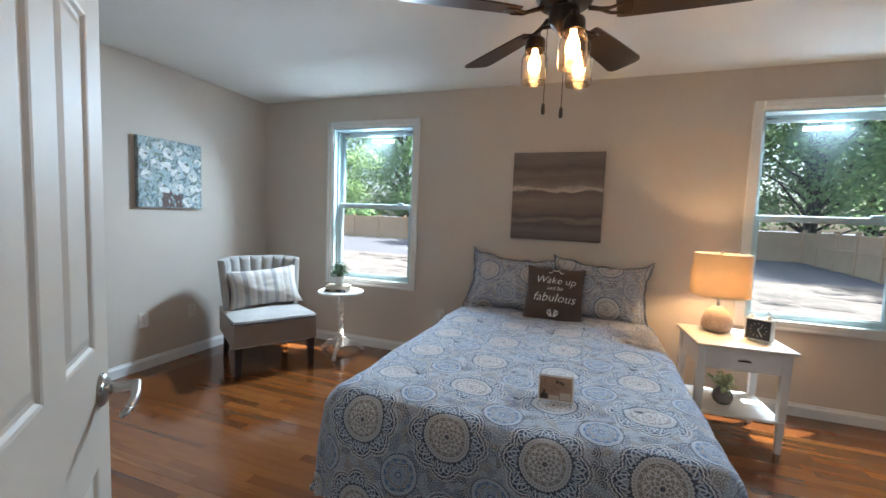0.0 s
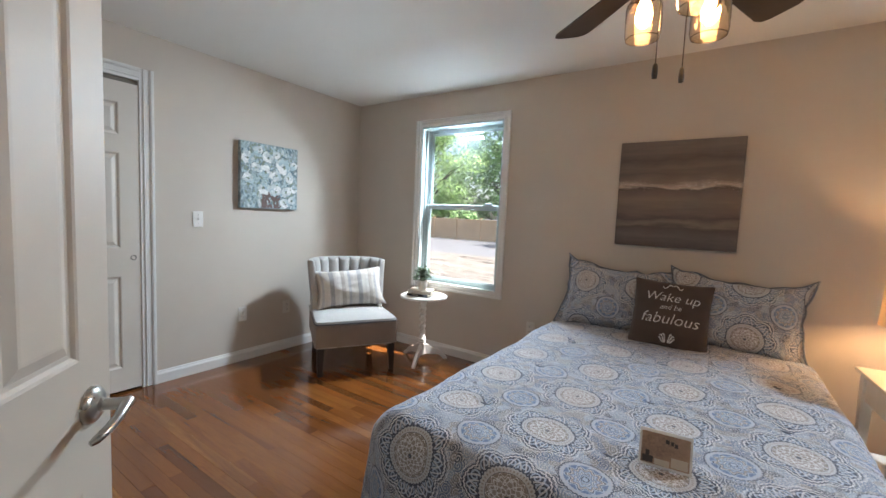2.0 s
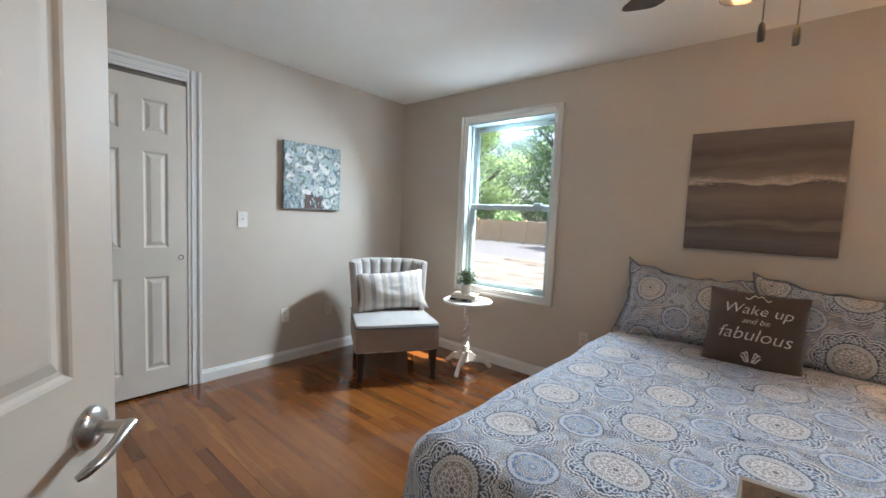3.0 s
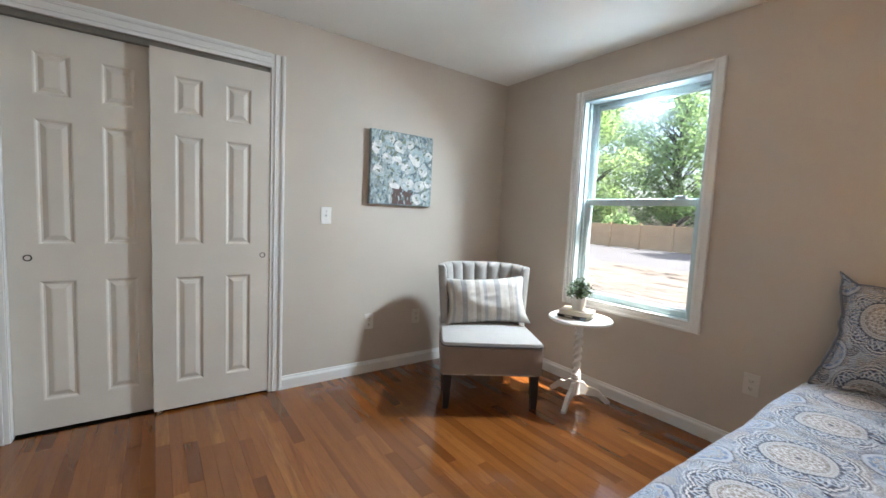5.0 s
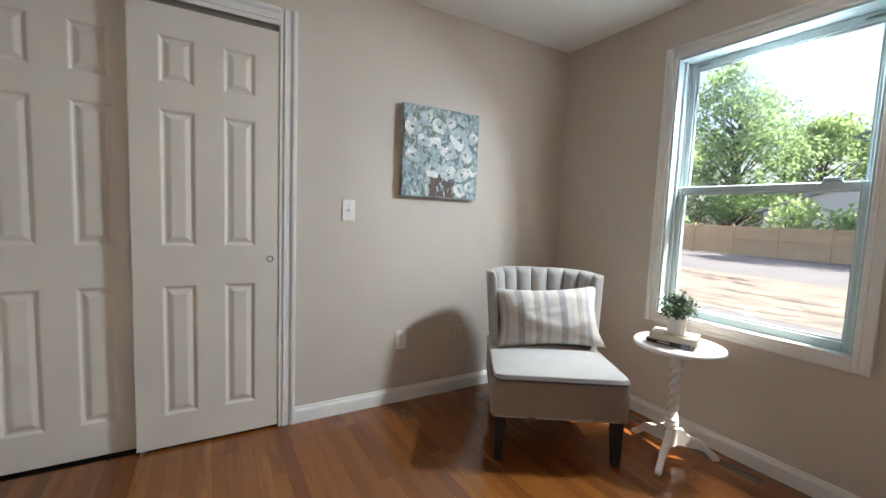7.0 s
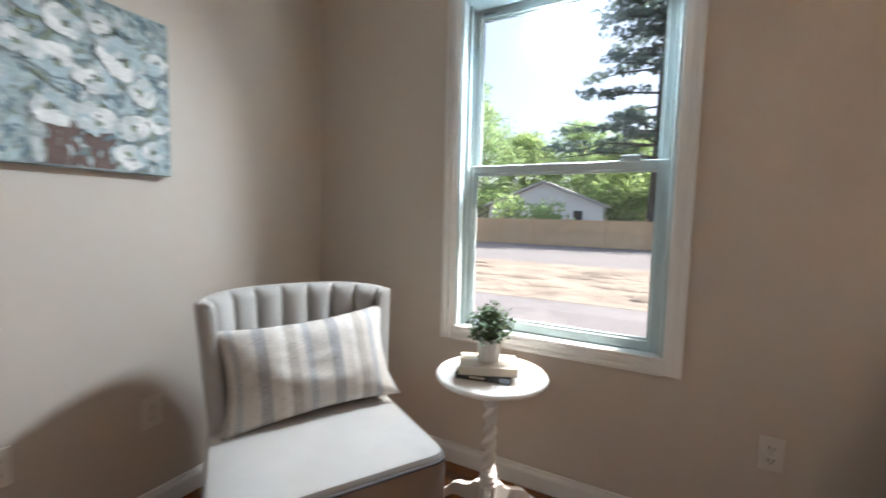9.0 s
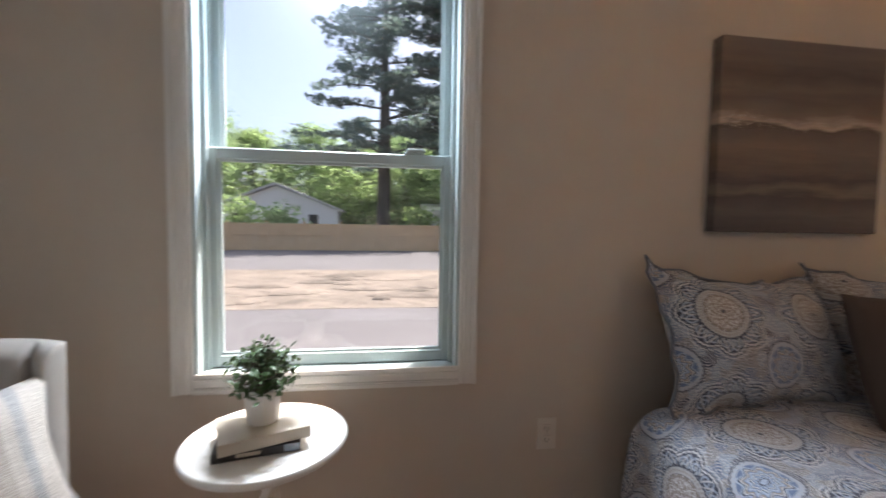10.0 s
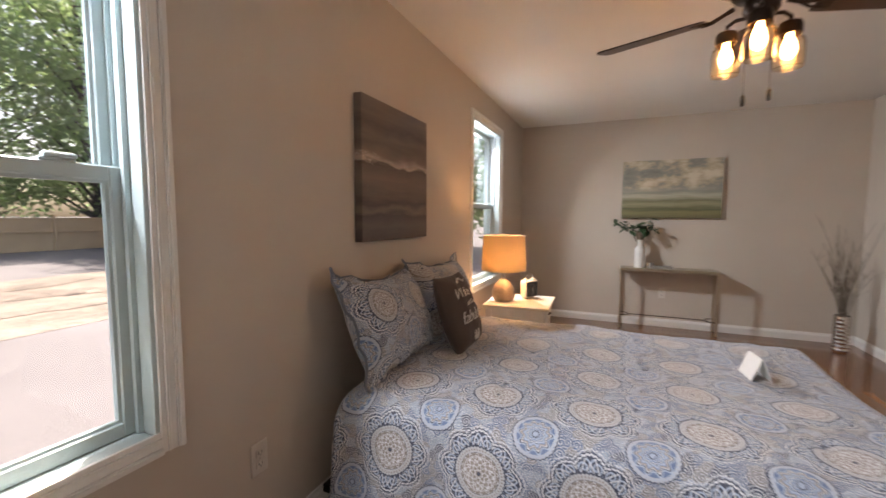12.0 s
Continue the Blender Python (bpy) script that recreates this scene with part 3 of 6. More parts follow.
casing_side(frame_c, "y_west", CLOSET[0], CLOSET[1], CLOSET[2], 1, XW + 0.0005, 1)
part("jamb", B((XW - T, XW, CLOSET[1] - 0.0025, CLOSET[1] - 0.0005, 0.006, CLOSET[2]), (XW - T, XW, CLOSET[0] + 0.0005, CLOSET[0] + 0.0025, 0.006, CLOSET[2])), M_TRIM, frame_c)

# entry door, swung open into the room
DW, DA = 0.76, 138.0
hinge = (-1.182 + DW * math.cos(radians(DA - 180)), 0.737 + DW * math.sin(radians(DA - 180)))
door = thing("door_1", "white six-panel entry door standing open", "door", pose(hinge[0], hinge[1], 0.012, 0, 0, DA), kind="structure")
cols = ((0.10, 0.375), (DW - 0.285, DW - 0.10))
bm = six_panel(bmesh.new(), DW, 2.02, 0.035, cols, ((0.15, 0.665), (0.928, 1.63), (1.735, 1.90)), True)
part("panel", bm, M_DOORSHADE, door)


def lever(y, s):
    lv = new("door_handle")
    lv.parent = door
    lv.matrix_local = pose(DW - 0.068, y, 0.828)
    lv["label"] = "satin nickel lever handle"
    bm = bmesh.new()
    lathe(bm, [(0.038, 0), (0.038, 0.004), (0.035, 0.009), (0.027, 0.014), (0.014, 0.018), (0.012, 0.024)], 28)
    part("rosette", moved(bm, pose(0, 0, 0, 90 * s, 0, 0)), M_NICKEL, lv, "", True)
    bm = bmesh.new()
    tube(bm, [(0, -s * 0.018, 0), (0, -s * 0.055, 0), (0, -s * 0.068, 0)], [0.0115, 0.0115, 0.013], 16)
    part("spindle", bm, M_NICKEL, lv, "", True)
    bm = bmesh.new()
    tube(bm, [(0.006, -s * 0.064, 0.002), (-0.02, -s * 0.068, 0.001), (-0.05, -s * 0.072, -0.004), (-0.080, -s * 0.070, -0.012), (-0.104, -s * 0.062, -0.020), (-0.112, -s * 0.056, -0.024)], [0.011, 0.0105, 0.0095, 0.0088, 0.008, 0.005], 14)
    part("grip", bm, M_NICKEL, lv, "", True)


lever(0.0, 1)
lever(0.035, -1)
part("latch_plate", B((DW - 0.0005, DW + 0.001, 0.006, 0.029, 0.798, 0.858), (DW + 0.001, DW + 0.009, 0.012, 0.023, 0.818, 0.838), bevel=0.0005), M_NICKEL, door)
for hz in (0.2, 1.0, 1.8):
    bm = bmesh.new()
    lathe(bm, [(0.006, -0.045), (0.006, 0.045)], 10, (-0.006, 0.038))
    part("hinge", moved(bm, Matrix.Translation((0, 0, hz))), M_NICKEL, door, "", True)
entry = thing("door_casing", "white casing and jambs of the entry doorway", "casing", kind="structure")
for a, o in ((DOOR_X[0], -1), (DOOR_X[1], 1)):
    part("casing", B((min(a, a + o * 0.07), max(a, a + o * 0.07), YS + 0.001, YS + 0.018, 0.006, 2.12), bevel=0.003), M_TRIM, entry)
    part("jamb", B((min(a, a - o * 0.018), max(a, a - o * 0.018), YS - 0.119, YS + 0.0005, 0.006, 2.03), bevel=0.002), M_TRIM, entry)
part("casing", B((DOOR_X[0], DOOR_X[1], YS + 0.001, YS + 0.018, 2.05, 2.12), bevel=0.003), M_TRIM, entry)
part("jamb", B((DOOR_X[0] + 0.018, DOOR_X[1] - 0.018, YS - 0.119, YS + 0.0005, 2.032, 2.048), bevel=0.002), M_TRIM, entry)

# ---------- switch and outlets ----------


def wall_plate(name, label, m, kind, paint):
    p = thing(name, label, "outlet" if kind else "light switch", m, "wall outlets" if kind else "")
    part("plate", B((-0.035, 0.035, -0.006, 0, -0.057, 0.057), bevel=0.0025, seg=2), paint, p)
    if kind:
        for z in (-0.02, 0.02):
            r = part("receptacle", B((-0.017, 0.017, -0.0085, -0.005, z - 0.014, z + 0.014), bevel=0.003, seg=2), paint, p)
            part("slot", B((-0.008, -0.0055, -0.0089, -0.008, z - 0.004, z + 0.007), (0.0055, 0.008, -0.0089, -0.008, z - 0.004, z + 0.005), (-0.002, 0.002, -0.0089, -0.008, z - 0.011, z - 0.007)), M_DARK, r)
    else:
        part("slot", B((-0.006, 0.006, -0.0068, -0.0055, -0.013, 0.013)), paint, p)
        part("toggle", moved(B((-0.0045, 0.0045, -0.018, 0.0, -0.005, 0.005), bevel=0.002), pose(0, -0.004, 0, -28, 0, 0)), paint, p)
    for z in (((0,) if kind else (-0.03, 0.03))):
        bm = bmesh.new()
        lathe(bm, [(0.003, 0), (0.003, 0.001), (0.001, 0.0015)], 10)
        part("screw", moved(bm, pose(0, -0.006, z, 90, 0, 0)), M_NICKEL, p)
    return p


wall_plate("light_switch", "white toggle switch plate on the beige wall", pose(XW, 1.871, 1.150, 0, 0, 90), 0, M_WHITEPLATE)
wall_plate("outlet", "bright white duplex wall outlet on the beige wall", pose(XW, 2.208, 0.388, 0, 0, 90), 1, M_WHITEPLATE)
for m in (pose(XW, 2.61, 0.388, 0, 0, 90), pose(-1.305, YN, 0.388), pose(XE, 1.853, 0.385, 0, 0, -90)):
    wall_plate("outlet", "beige duplex wall outlet with a plain plate", m, 1, M_PLATE)

# ---------- bed ----------
BX0, BX1, BY0, BY1, BZ = -1.085, 0.365, 1.40, 3.43, 0.575
bed = thing("bed", "full-size bed on a fabric box spring, made up", "bed", pose((BX0 + BX1) / 2, BY1, 0))
bw, bl = (BX1 - BX0) / 2 - 0.035, BY1 - BY0 - 0.02
part("box_spring", B((-bw + 0.01, bw - 0.01, -bl + 0.02, -0.06, 0.13, 0.335), bevel=0.03, seg=3), M_BOXSPRING, bed, "pale grey fabric box spring", True)
part("mattress", B((-bw, bw, -bl, -0.13, 0.34, 0.510), bevel=0.05, seg=4), M_BOXSPRING, bed, "white quilted mattress", True)
part("bed_frame", B((-bw + 0.02, bw - 0.02, -0.05, -0.02, 0.095, 0.13), (-bw + 0.02, bw - 0.02, -bl + 0.04, -bl + 0.07, 0.095, 0.13), (-bw + 0.02, -bw + 0.05, -bl + 0.07, -0.05, 0.095, 0.13), (bw - 0.05, bw - 0.02, -bl + 0.07, -0.05, 0.095, 0.13), bevel=0.002), M_BLACKWOOD, bed, "dark metal bed frame")
for x in (-bw + 0.1, bw - 0.1):
    for y in (-0.1, -bl + 0.15):
        bm = bmesh.new()
        lathe(bm, [(0.024, 0.0055), (0.024, 0.02), (0.016, 0.03), (0.016, 0.096)], 16, (x, y))
        part("leg", bm, M_BLACKWOOD, bed, "", True)


def height_at(u, v):
    """Height of the made-up bed: soft lumps, creases and a hollow towards the middle."""
    z = BZ + 0.012 * noise.noise(Vector((u * 3.1, v * 3.1, 0.4))) + 0.0045 * noise.noise(Vector((u * 9.0, v * 9.0, 4.4)))
    z += 0.006 * noise.noise(Vector((u * 2.5 + 3, v * 13.0 + 2.0 * u, 8.1)))
    return z - 0.035 * math.exp(-((u + 0.30) ** 2 / 0.16 + (v - 1.95) ** 2 / 0.30))


def quilt():
    """The comforter: a sheet of cloth laid over the bed, hanging at both sides and the foot."""
    bm = bmesh.new()
    uvl = bm.loops.layers.uv.new("UVMap")
    r, drop = 0.085, 0.40
    u0, u1, v0, v1 = BX0 + r, BX1 - r, BY0 + r, BY1 + 1.0
    us = np.linspace(BX0 - drop, BX1 + drop, 120)
    vs = np.linspace(BY0 - drop, BY1 - 0.125, 130)
    grid = []
    for v in vs:
        row = []
        for u in us:
            cu, cv = min(max(u, u0), u1), min(max(v, v0), v1)
            du, dv = u - cu, v - cv
            d = max(abs(du), abs(dv))
            n = noise.noise(Vector((u * 3.1, v * 3.1, 0.4)))
            z = height_at(u, v)
            z -= 0.05 * max(0.0, (v - BY1 + 0.225) / 0.10) ** 3
            edge = min(u - BX0, BX1 - u, v - BY0)
            z -= 0.018 * max(0.0, 1 - max(edge, 0) / 0.3) ** 2
            for tx, ty in TUFTS:
                z -= 0.016 * math.exp(-((u - tx) ** 2 / 0.0020 + (v - ty) ** 2 / 0.0006))
            x, y = cu, cv
            if d > 1e-9:
                way = Vector((du, dv))
                way.normalize()
                arc = r * math.pi / 2
                if d < arc:
                    a = d / r
                    out, dz = r * math.sin(a), r * (1 - math.cos(a))
                else:
                    out, dz = r, r + d - arc
                t = max(0.0, d - arc)
                s = v if abs(du) > abs(dv) else u
                fold = math.sin(s * 15.0 + 1.5 * math.sin(s * 4.1)) * 0.016 + 0.012 * noise.noise(Vector((s * 8.0, t * 3.0, 2.0)))
                out += t * 0.09 + fold * min(1.0, t / 0.2)
                x, y = cu + way.x * out, cv + way.y * out
                z -= dz
            z = max(z, 0.17 + 0.01 * n)
            vert = bm.verts.new((x, y, z))
            row.append((vert, (u, v)))
        grid.append(row)
    for j in range(len(vs) - 1):
        for i in range(len(us) - 1):
            quad = (grid[j][i], grid[j][i + 1], grid[j + 1][i + 1], grid[j + 1][i])
            f = bm.faces.new([q[0] for q in quad])
            for loop, q in zip(f.loops, quad):
                loop[uvl].uv = q[1]
    com = thing("comforter", "blue and cream medallion-print cotton comforter spread on the bed", "comforter")
    ob = part("cover", bm, M_QUILT, com, "", True)
    for tx, ty in TUFTS:
        st_bm = bmesh.new()
        zz = height_at(tx, ty) - 0.010
        tube(st_bm, [(tx - 0.017, ty, zz + 0.004), (tx - 0.006, ty + 0.003, zz + 0.001), (tx + 0.006, ty - 0.002, zz + 0.001), (tx + 0.017, ty + 0.001, zz + 0.004)], [0.001, 0.003, 0.003, 0.001], 6)
        part("tuft", st_bm, M_EDGING, com, "dark stitched tuft", True)
    sd = ob.modifiers.new("thickness", "SOLIDIFY")
    sd.thickness, sd.offset = 0.014, -1
    return ob


TUFTS = [(-0.80, 1.75), (-0.35, 1.72), (0.10, 1.75), (-0.78, 2.25), (-0.30, 2.20), (0.12, 2.22), (-0.76, 2.72), (-0.30, 2.70), (0.14, 2.70)]
quilt()


def ruffle(a, b, seed):
    """Sideways and upward shift of a floppy cushion edge at (a, b), each from -1 to 1."""
    k = max(abs(a), abs(b)) ** 8
    p = Vector((a * 4.2 + seed * 3.7, b * 4.2, seed * 1.3))
    return 0.016 * k * noise.noise(p), 0.022 * k * noise.noise(p + Vector((9.1, 0, 0))), 0.030 * k * noise.noise(p + Vector((0, 7.7, 0)))


def cushion_mesh(w, h, t, flange=0.0, seed=0, n=34, pinch=0.10, uv_off=(0, 0), sag=0.0):
    """A stuffed cushion in x, z with its back at y > 0; uv in metres."""
    bm = bmesh.new()
    uvl = bm.loops.layers.uv.new("UVMap")
    faces = []
    for side in (-1, 1):
        g = []
        for j in range(n + 1):
            row = []
            for i in range(n + 1):
                a, b = 2 * i / n - 1, 2 * j / n - 1
                # edges bow inwards between the corners
                x = w / 2 * a * (1 - pinch * (1 - b * b) * abs(a) ** 3)
                z = h / 2 * b * (1 - pinch * (1 - a * a) * abs(b) ** 3)
                ia, ib = min(1.0, abs(a) / (1 - flange)), min(1.0, abs(b) / (1 - flange))
                f = max(0.0, (1 - ia ** 2.4) * (1 - ib ** 2.4)) ** 0.55
                wr = noise.noise(Vector((a * 2.3 + seed * 7.1, b * 2.3, side * 3.0))) * 0.010 + noise.noise(Vector((a * 6 + seed, b * 6, side * 5.0))) * 0.004
                y = side * (t / 2 * f + 0.003) + wr * (0.25 + 0.75 * f) + (0.012 * math.sin(a * 14 + seed) * (1 - f) if flange else 0)
                z -= sag * (1 - a * a) * max(0.0, b)
                if flange:
                    rx, rz, ry = ruffle(a, b, seed)
                    x, y, z = x + rx, y + ry, z + rz
                row.append((bm.verts.new((x, y, z)), (w / 2 * a + uv_off[0], h / 2 * b + uv_off[1])))
            g.append(row)
        faces.append(g)
    for s, g in enumerate(faces):
        for j in range(n):
            for i in range(n):
                q = [g[j][i], g[j][i + 1], g[j + 1][i + 1], g[j + 1][i]]
                f = bm.faces.new([p[0] for p in q])
                for loop, p in zip(f.loops, q):
                    loop[uvl].uv = p[1]
    A, C = faces
    ring = [(0, i) for i in range(n)] + [(j, n) for j in range(n)] + [(n, i) for i in range(n, 0, -1)] + [(j, 0) for j in range(n, 0, -1)]
    for k in range(len(ring)):
        (j0, i0), (j1, i1) = ring[k], ring[(k + 1) % len(ring)]
        q = [A[j0][i0], A[j1][i1], C[j1][i1], C[j0][i0]]
        f = bm.faces.new([p[0] for p in q])
        for loop, p in zip(f.loops, q):
            loop[uvl].uv = p[1]
    return bm




def sham(m, seed, uv_off):
    w, h, pinch = 0.71, 0.49, 0.14
    p = thing("pillow", "medallion-print pillow sham with dark flanged edge, leaning on the wall", "pillow", m, "bed pillows")
    part("cover", cushion_mesh(w, h, 0.21, 0.08, seed, pinch=pinch, sag=0.03, uv_off=uv_off), M_QUILT, p, "", True)
    pts = []
    for k in range(81):
        q, t = divmod(k % 80, 20)
        t = t / 10 - 1
        a, b = ((t, -1), (1, t), (-t, 1), (-1, -t))[q]
        x = w / 2 * a * (1 - pinch * (1 - b * b) * abs(a) ** 3)
        z = h / 2 * b * (1 - pinch * (1 - a * a) * abs(b) ** 3) - 0.03 * (1 - a * a) * max(0.0, b)
        rx, rz, ry = ruffle(a, b, seed)
        pts.append((x + rx, 0.012 * math.sin(a * 14 + seed) + ry, z + rz))
    bm = bmesh.new()
    tube(bm, pts, 0.0055, 6, False)
    part("edging", bm, M_EDGING, p, "slate-blue ruffled edging", True)


sham(pose(-0.672, 3.290, 0.765, -24, 3, 2), 1, (-0.36, 1.98))
sham(pose(-0.025, 3.295, 0.760, -22, 2, -2), 2, (0.40, 1.86))


def text_mesh(body, size, shear=0.0, depth=0.0008, thin=-0.0012):
    cu = bpy.data.curves.new("lettering", "FONT")
    cu.body, cu.size, cu.shear, cu.extrude, cu.align_x = body, size, shear, depth, "CENTER"
    cu.resolution_u, cu.offset = 3, thin * size / 0.086
    ob = new("lettering", cu)
    bpy.context.view_layer.update()
    me = bpy.data.meshes.new_from_object(ob.evaluated_get(bpy.context.evaluated_depsgraph_get()))
    bpy.data.objects.remove(ob)
    bpy.data.curves.remove(cu)
    return me


throw = thing("throw_pillow", "square brown throw pillow with white script lettering", "pillow", pose(-0.325, 3.085, 0.735, -20, 2, 3))
part("cover", cushion_mesh(0.405, 0.40, 0.15, 0.0, 3, pinch=0.06), M_BROWNCLOTH, throw, "", True)


def on_cover(x, z):
    a, b = min(abs(x) / 0.2025, 1), min(abs(z) / 0.20, 1)
    f = max(0.0, (1 - a ** 2.4) * (1 - b ** 2.4)) ** 0.55
    wr = noise.noise(Vector((x / 0.2025 * 2.3 + 21.3, z / 0.2 * 2.3, -3.0))) * 0.010 + noise.noise(Vector((x / 0.2025 * 6 + 3, z / 0.2 * 6, -5.0))) * 0.004
    return -(0.075 * f + 0.003) + wr * (0.25 + 0.75 * f)


def lettering(body, size, z, x=0.0, shear=0.25):
    """White words printed on the cushion, one mesh for each letter."""
    me = text_mesh(body, size, shear)
    whole = bmesh.new()
    whole.from_mesh(me)
    bpy.data.meshes.remove(me)
    todo = set(whole.verts)
    while todo:
        seed = todo.pop()
        group, stack = {seed}, [seed]
        while stack:
            for e in stack.pop().link_edges:
                for v in e.verts:
                    if v not in group:
                        group.add(v)
                        stack.append(v)
        todo -= group
        one = bmesh.new()
        copy = {}
        for v in group:
            px, pz = v.co.x + x, v.co.y + z
            copy[v] = one.verts.new((px, on_cover(px, pz) - 0.0018 - v.co.z, pz))
        for f in {f for v in group for f in v.link_faces}:
            one.faces.new([copy[v] for v in f.verts])
        part("letter", one, M_LETTER, throw, "white script letter")
    whole.free()


lettering("Wake up", 0.074, 0.066)
lettering("and be", 0.040, 0.020)
lettering("fabulous", 0.086, -0.062)
for k in range(3):
    for s in (-1, 1):
        bm = bmesh.new()
        pts = [Vector((s * (0.006 + 0.034 * t * math.cos(k * 0.5)), 0, -0.150 + 0.018 * k * t - 0.012 * math.sin(t * 5 + k))) for t in np.linspace(0, 1, 10)]
        tube(bm, [(p.x, on_cover(p.x, p.z) - 0.001, p.z) for p in pts], 0.0028, 6)
        part("flourish", bm, M_LETTER, throw, "white scroll ornament")
for s in (-1, 1):
    bm = bmesh.new()
    pts = [Vector((s * (0.05 * t), 0, 0.155 + 0.012 * math.sin(t * 6))) for t in np.linspace(0.05, 1, 10)]
    tube(bm, [(p.x, on_cover(p.x, p.z) - 0.001, p.z) for p in pts], 0.0026, 6)
    part("flourish", bm, M_LETTER, throw, "white scroll ornament")

# tent card on the comforter
card = thing("tent_card", "folded photo card standing on the comforter", "card", pose(-0.205, 1.765, BZ - 0.026, 0, 0, 6))
M_PHOTO = simple("photo_brown", (0.33, 0.22, 0.155), 0.3, var=0.45, scale=14, bumps=0)
M_CARDWHITE = simple("card_white", (0.78, 0.77, 0.75), 0.5, var=0.03, bumps=0)
for s, mt, lb in ((-1, M_PHOTO, "printed photo side"), (1, M_CARDWHITE, "blank white side")):
    part("leaf", moved(B((-0.068, 0.068, -0.0008, 0.0008, 0, 0.100), bevel=0.0004), pose(0, s * 0.038, 0, s * 21, 0, 0)), M_CARDWHITE, card, lb)
fm = pose(0, -0.038, 0, -21, 0, 0)
part("photo", moved(B((-0.062, 0.062, -0.0022, -0.0012, 0.007, 0.093)), fm), M_PHOTO, card, "brown room photograph")
for bx, mt in (((-0.058, -0.030, 0.010, 0.028), M_INK), ((-0.050, -0.040, 0.028, 0.042), M_INK), ((0.000, 0.010, 0.070, 0.081), M_INK), ((0.013, 0.021, 0.068, 0.079), M_INK), ((0.023, 0.031, 0.064, 0.075), M_INK),
               ((-0.026, 0.012, 0.008, 0.024), M_COVERTAN), ((0.016, 0.058, 0.010, 0.036), M_COVERTAN)):
    part("print", moved(B((bx[0], bx[1], -0.0032, -0.0024, bx[2], bx[3])), fm), mt, card, "shape in the photograph")

# ---------- slipper chair ----------
chair = thing("slipper_chair", "grey linen slipper chair with channel-tufted back and dark legs", "chair", pose(-2.385, 2.627, 0, 0, 0, 58.2))


def seat_block(z0, z1, wf, wb, y0, y1, dome, n=16):
    bm = bmesh.new()
    rows = []
    for z, ins in ((z0, 0.004), (z0 + 0.004, 0.0), (z1 - 0.022, 0.0), (z1 - 0.006, 0.006), (z1, 0.020)):
        ring = []
        for i in range(4 * n):
            k, t = divmod(i, n)
            t = t / n
            r = 0.035
            x_, y_ = ((-1 + 2 * t, 0), (1, t), (1 - 2 * t, 1), (-1, 1 - t))[k]
            w = (wf + (wb - wf) * y_) / 2 - ins
            x = x_ * w
            y = y0 + ins + (y1 - y0 - 2 * ins) * y_
            cx, cy = max(0, abs(x) - (w - r)), max(0, y0 + ins + r - y)
            if cx > 0 and cy > 0:
                d = math.hypot(cx, cy)
                if d > r:
                    x = math.copysign(w - r + cx * r / d, x)
                    y = y0 + ins + r - cy * r / d
            ring.append(bm.verts.new((x, y, z)))
        rows.append(ring)
    for a, b in zip(rows, rows[1:]):
        for i in range(4 * n):
            bm.faces.new((a[i], a[(i + 1) % (4 * n)], b[(i + 1) % (4 * n)], b[i]))
    bm.faces.new(list(reversed(rows[0])))
    last = rows[-1]
    for s, h in ((0.8, 0.5), (0.5, 0.85), (0.2, 1.0)):
        cx, cy = 0, (y0 + y1) / 2
        ring = [bm.verts.new((v.co.x * s, cy + (v.co.y - cy) * s, z1 + dome * h)) for v in rows[-1]]
        for i in range(4 * n):
            bm.faces.new((last[i], last[(i + 1) % (4 * n)], ring[(i + 1) % (4 * n)], ring[i]))
        last = ring
    bm.faces.new(last)
    return bm


part("seat", seat_block(0.405, 0.432, 0.635, 0.60, -0.04, 0.60, 0.022), M_LINEN, chair, "pale grey linen seat", True)
# shaded side of the seat, done by colour
part("seat_frame", seat_block(0.225, 0.404, 0.64, 0.59, -0.045, 0.60, 0.0), M_LINENSHADE, chair, "linen seat front, coloured darker as the shaded side", True)
bm = bmesh.new()
tube(bm, [(-0.295, 0.55, 0.408), (-0.318, 0.0, 0.408), (-0.305, -0.035, 0.408), (-0.28, -0.046, 0.408), (0.28, -0.046, 0.408), (0.305, -0.035, 0.408), (0.318, 0.0, 0.408), (0.295, 0.55, 0.408)], 0.005, 8)
part("piping", bm, M_PIPING, chair, "dark piping", True)
bm = bmesh.new()
for i in range(46):
    x = -0.30 + 0.60 * i / 45
    lathe(bm, [(0.0045, 0), (0.004, 0.0016), (0.001, 0.003)], 8)
    moved(bm, pose(x, -0.0455, 0.232, 90, 0, 0), len(bm.verts) - 24)
tagged(part("nailheads", bm, M_NICKEL, chair, "row of small nailheads"), kind="stuff")
for x, y, dx, dy in ((-0.272, 0.0, -0.004, -0.01), (0.272, 0.0, 0.004, -0.01), (-0.24, 0.55, -0.01, 0.05), (0.24, 0.55, 0.01, 0.05)):
    bm = bmesh.new()
    for z, s in ((0.2255, 0.027), (0.0055, 0.018)):
        t = 1 - z / 0.2255
        for a, b in ((-1, -1), (1, -1), (1, 1), (-1, 1)):
            bm.verts.new((x + dx * t + a * s, y + dy * t + b * s, z))
    bm.verts.ensure_lookup_table()
    v = bm.verts
    for f in ((0, 1, 2, 3), (4, 5, 6, 7), (0, 1, 5, 4), (1, 2, 6, 5), (2, 3, 7, 6), (3, 0, 4, 7)):
        bm.faces.new([v[k] for k in f])
    bmesh.ops.bevel(bm, geom=bm.edges[:], offset=0.003, segments=1, affect="EDGES")
    part("leg", bm, M_BLACKWOOD, chair, "espresso-stained tapered leg")


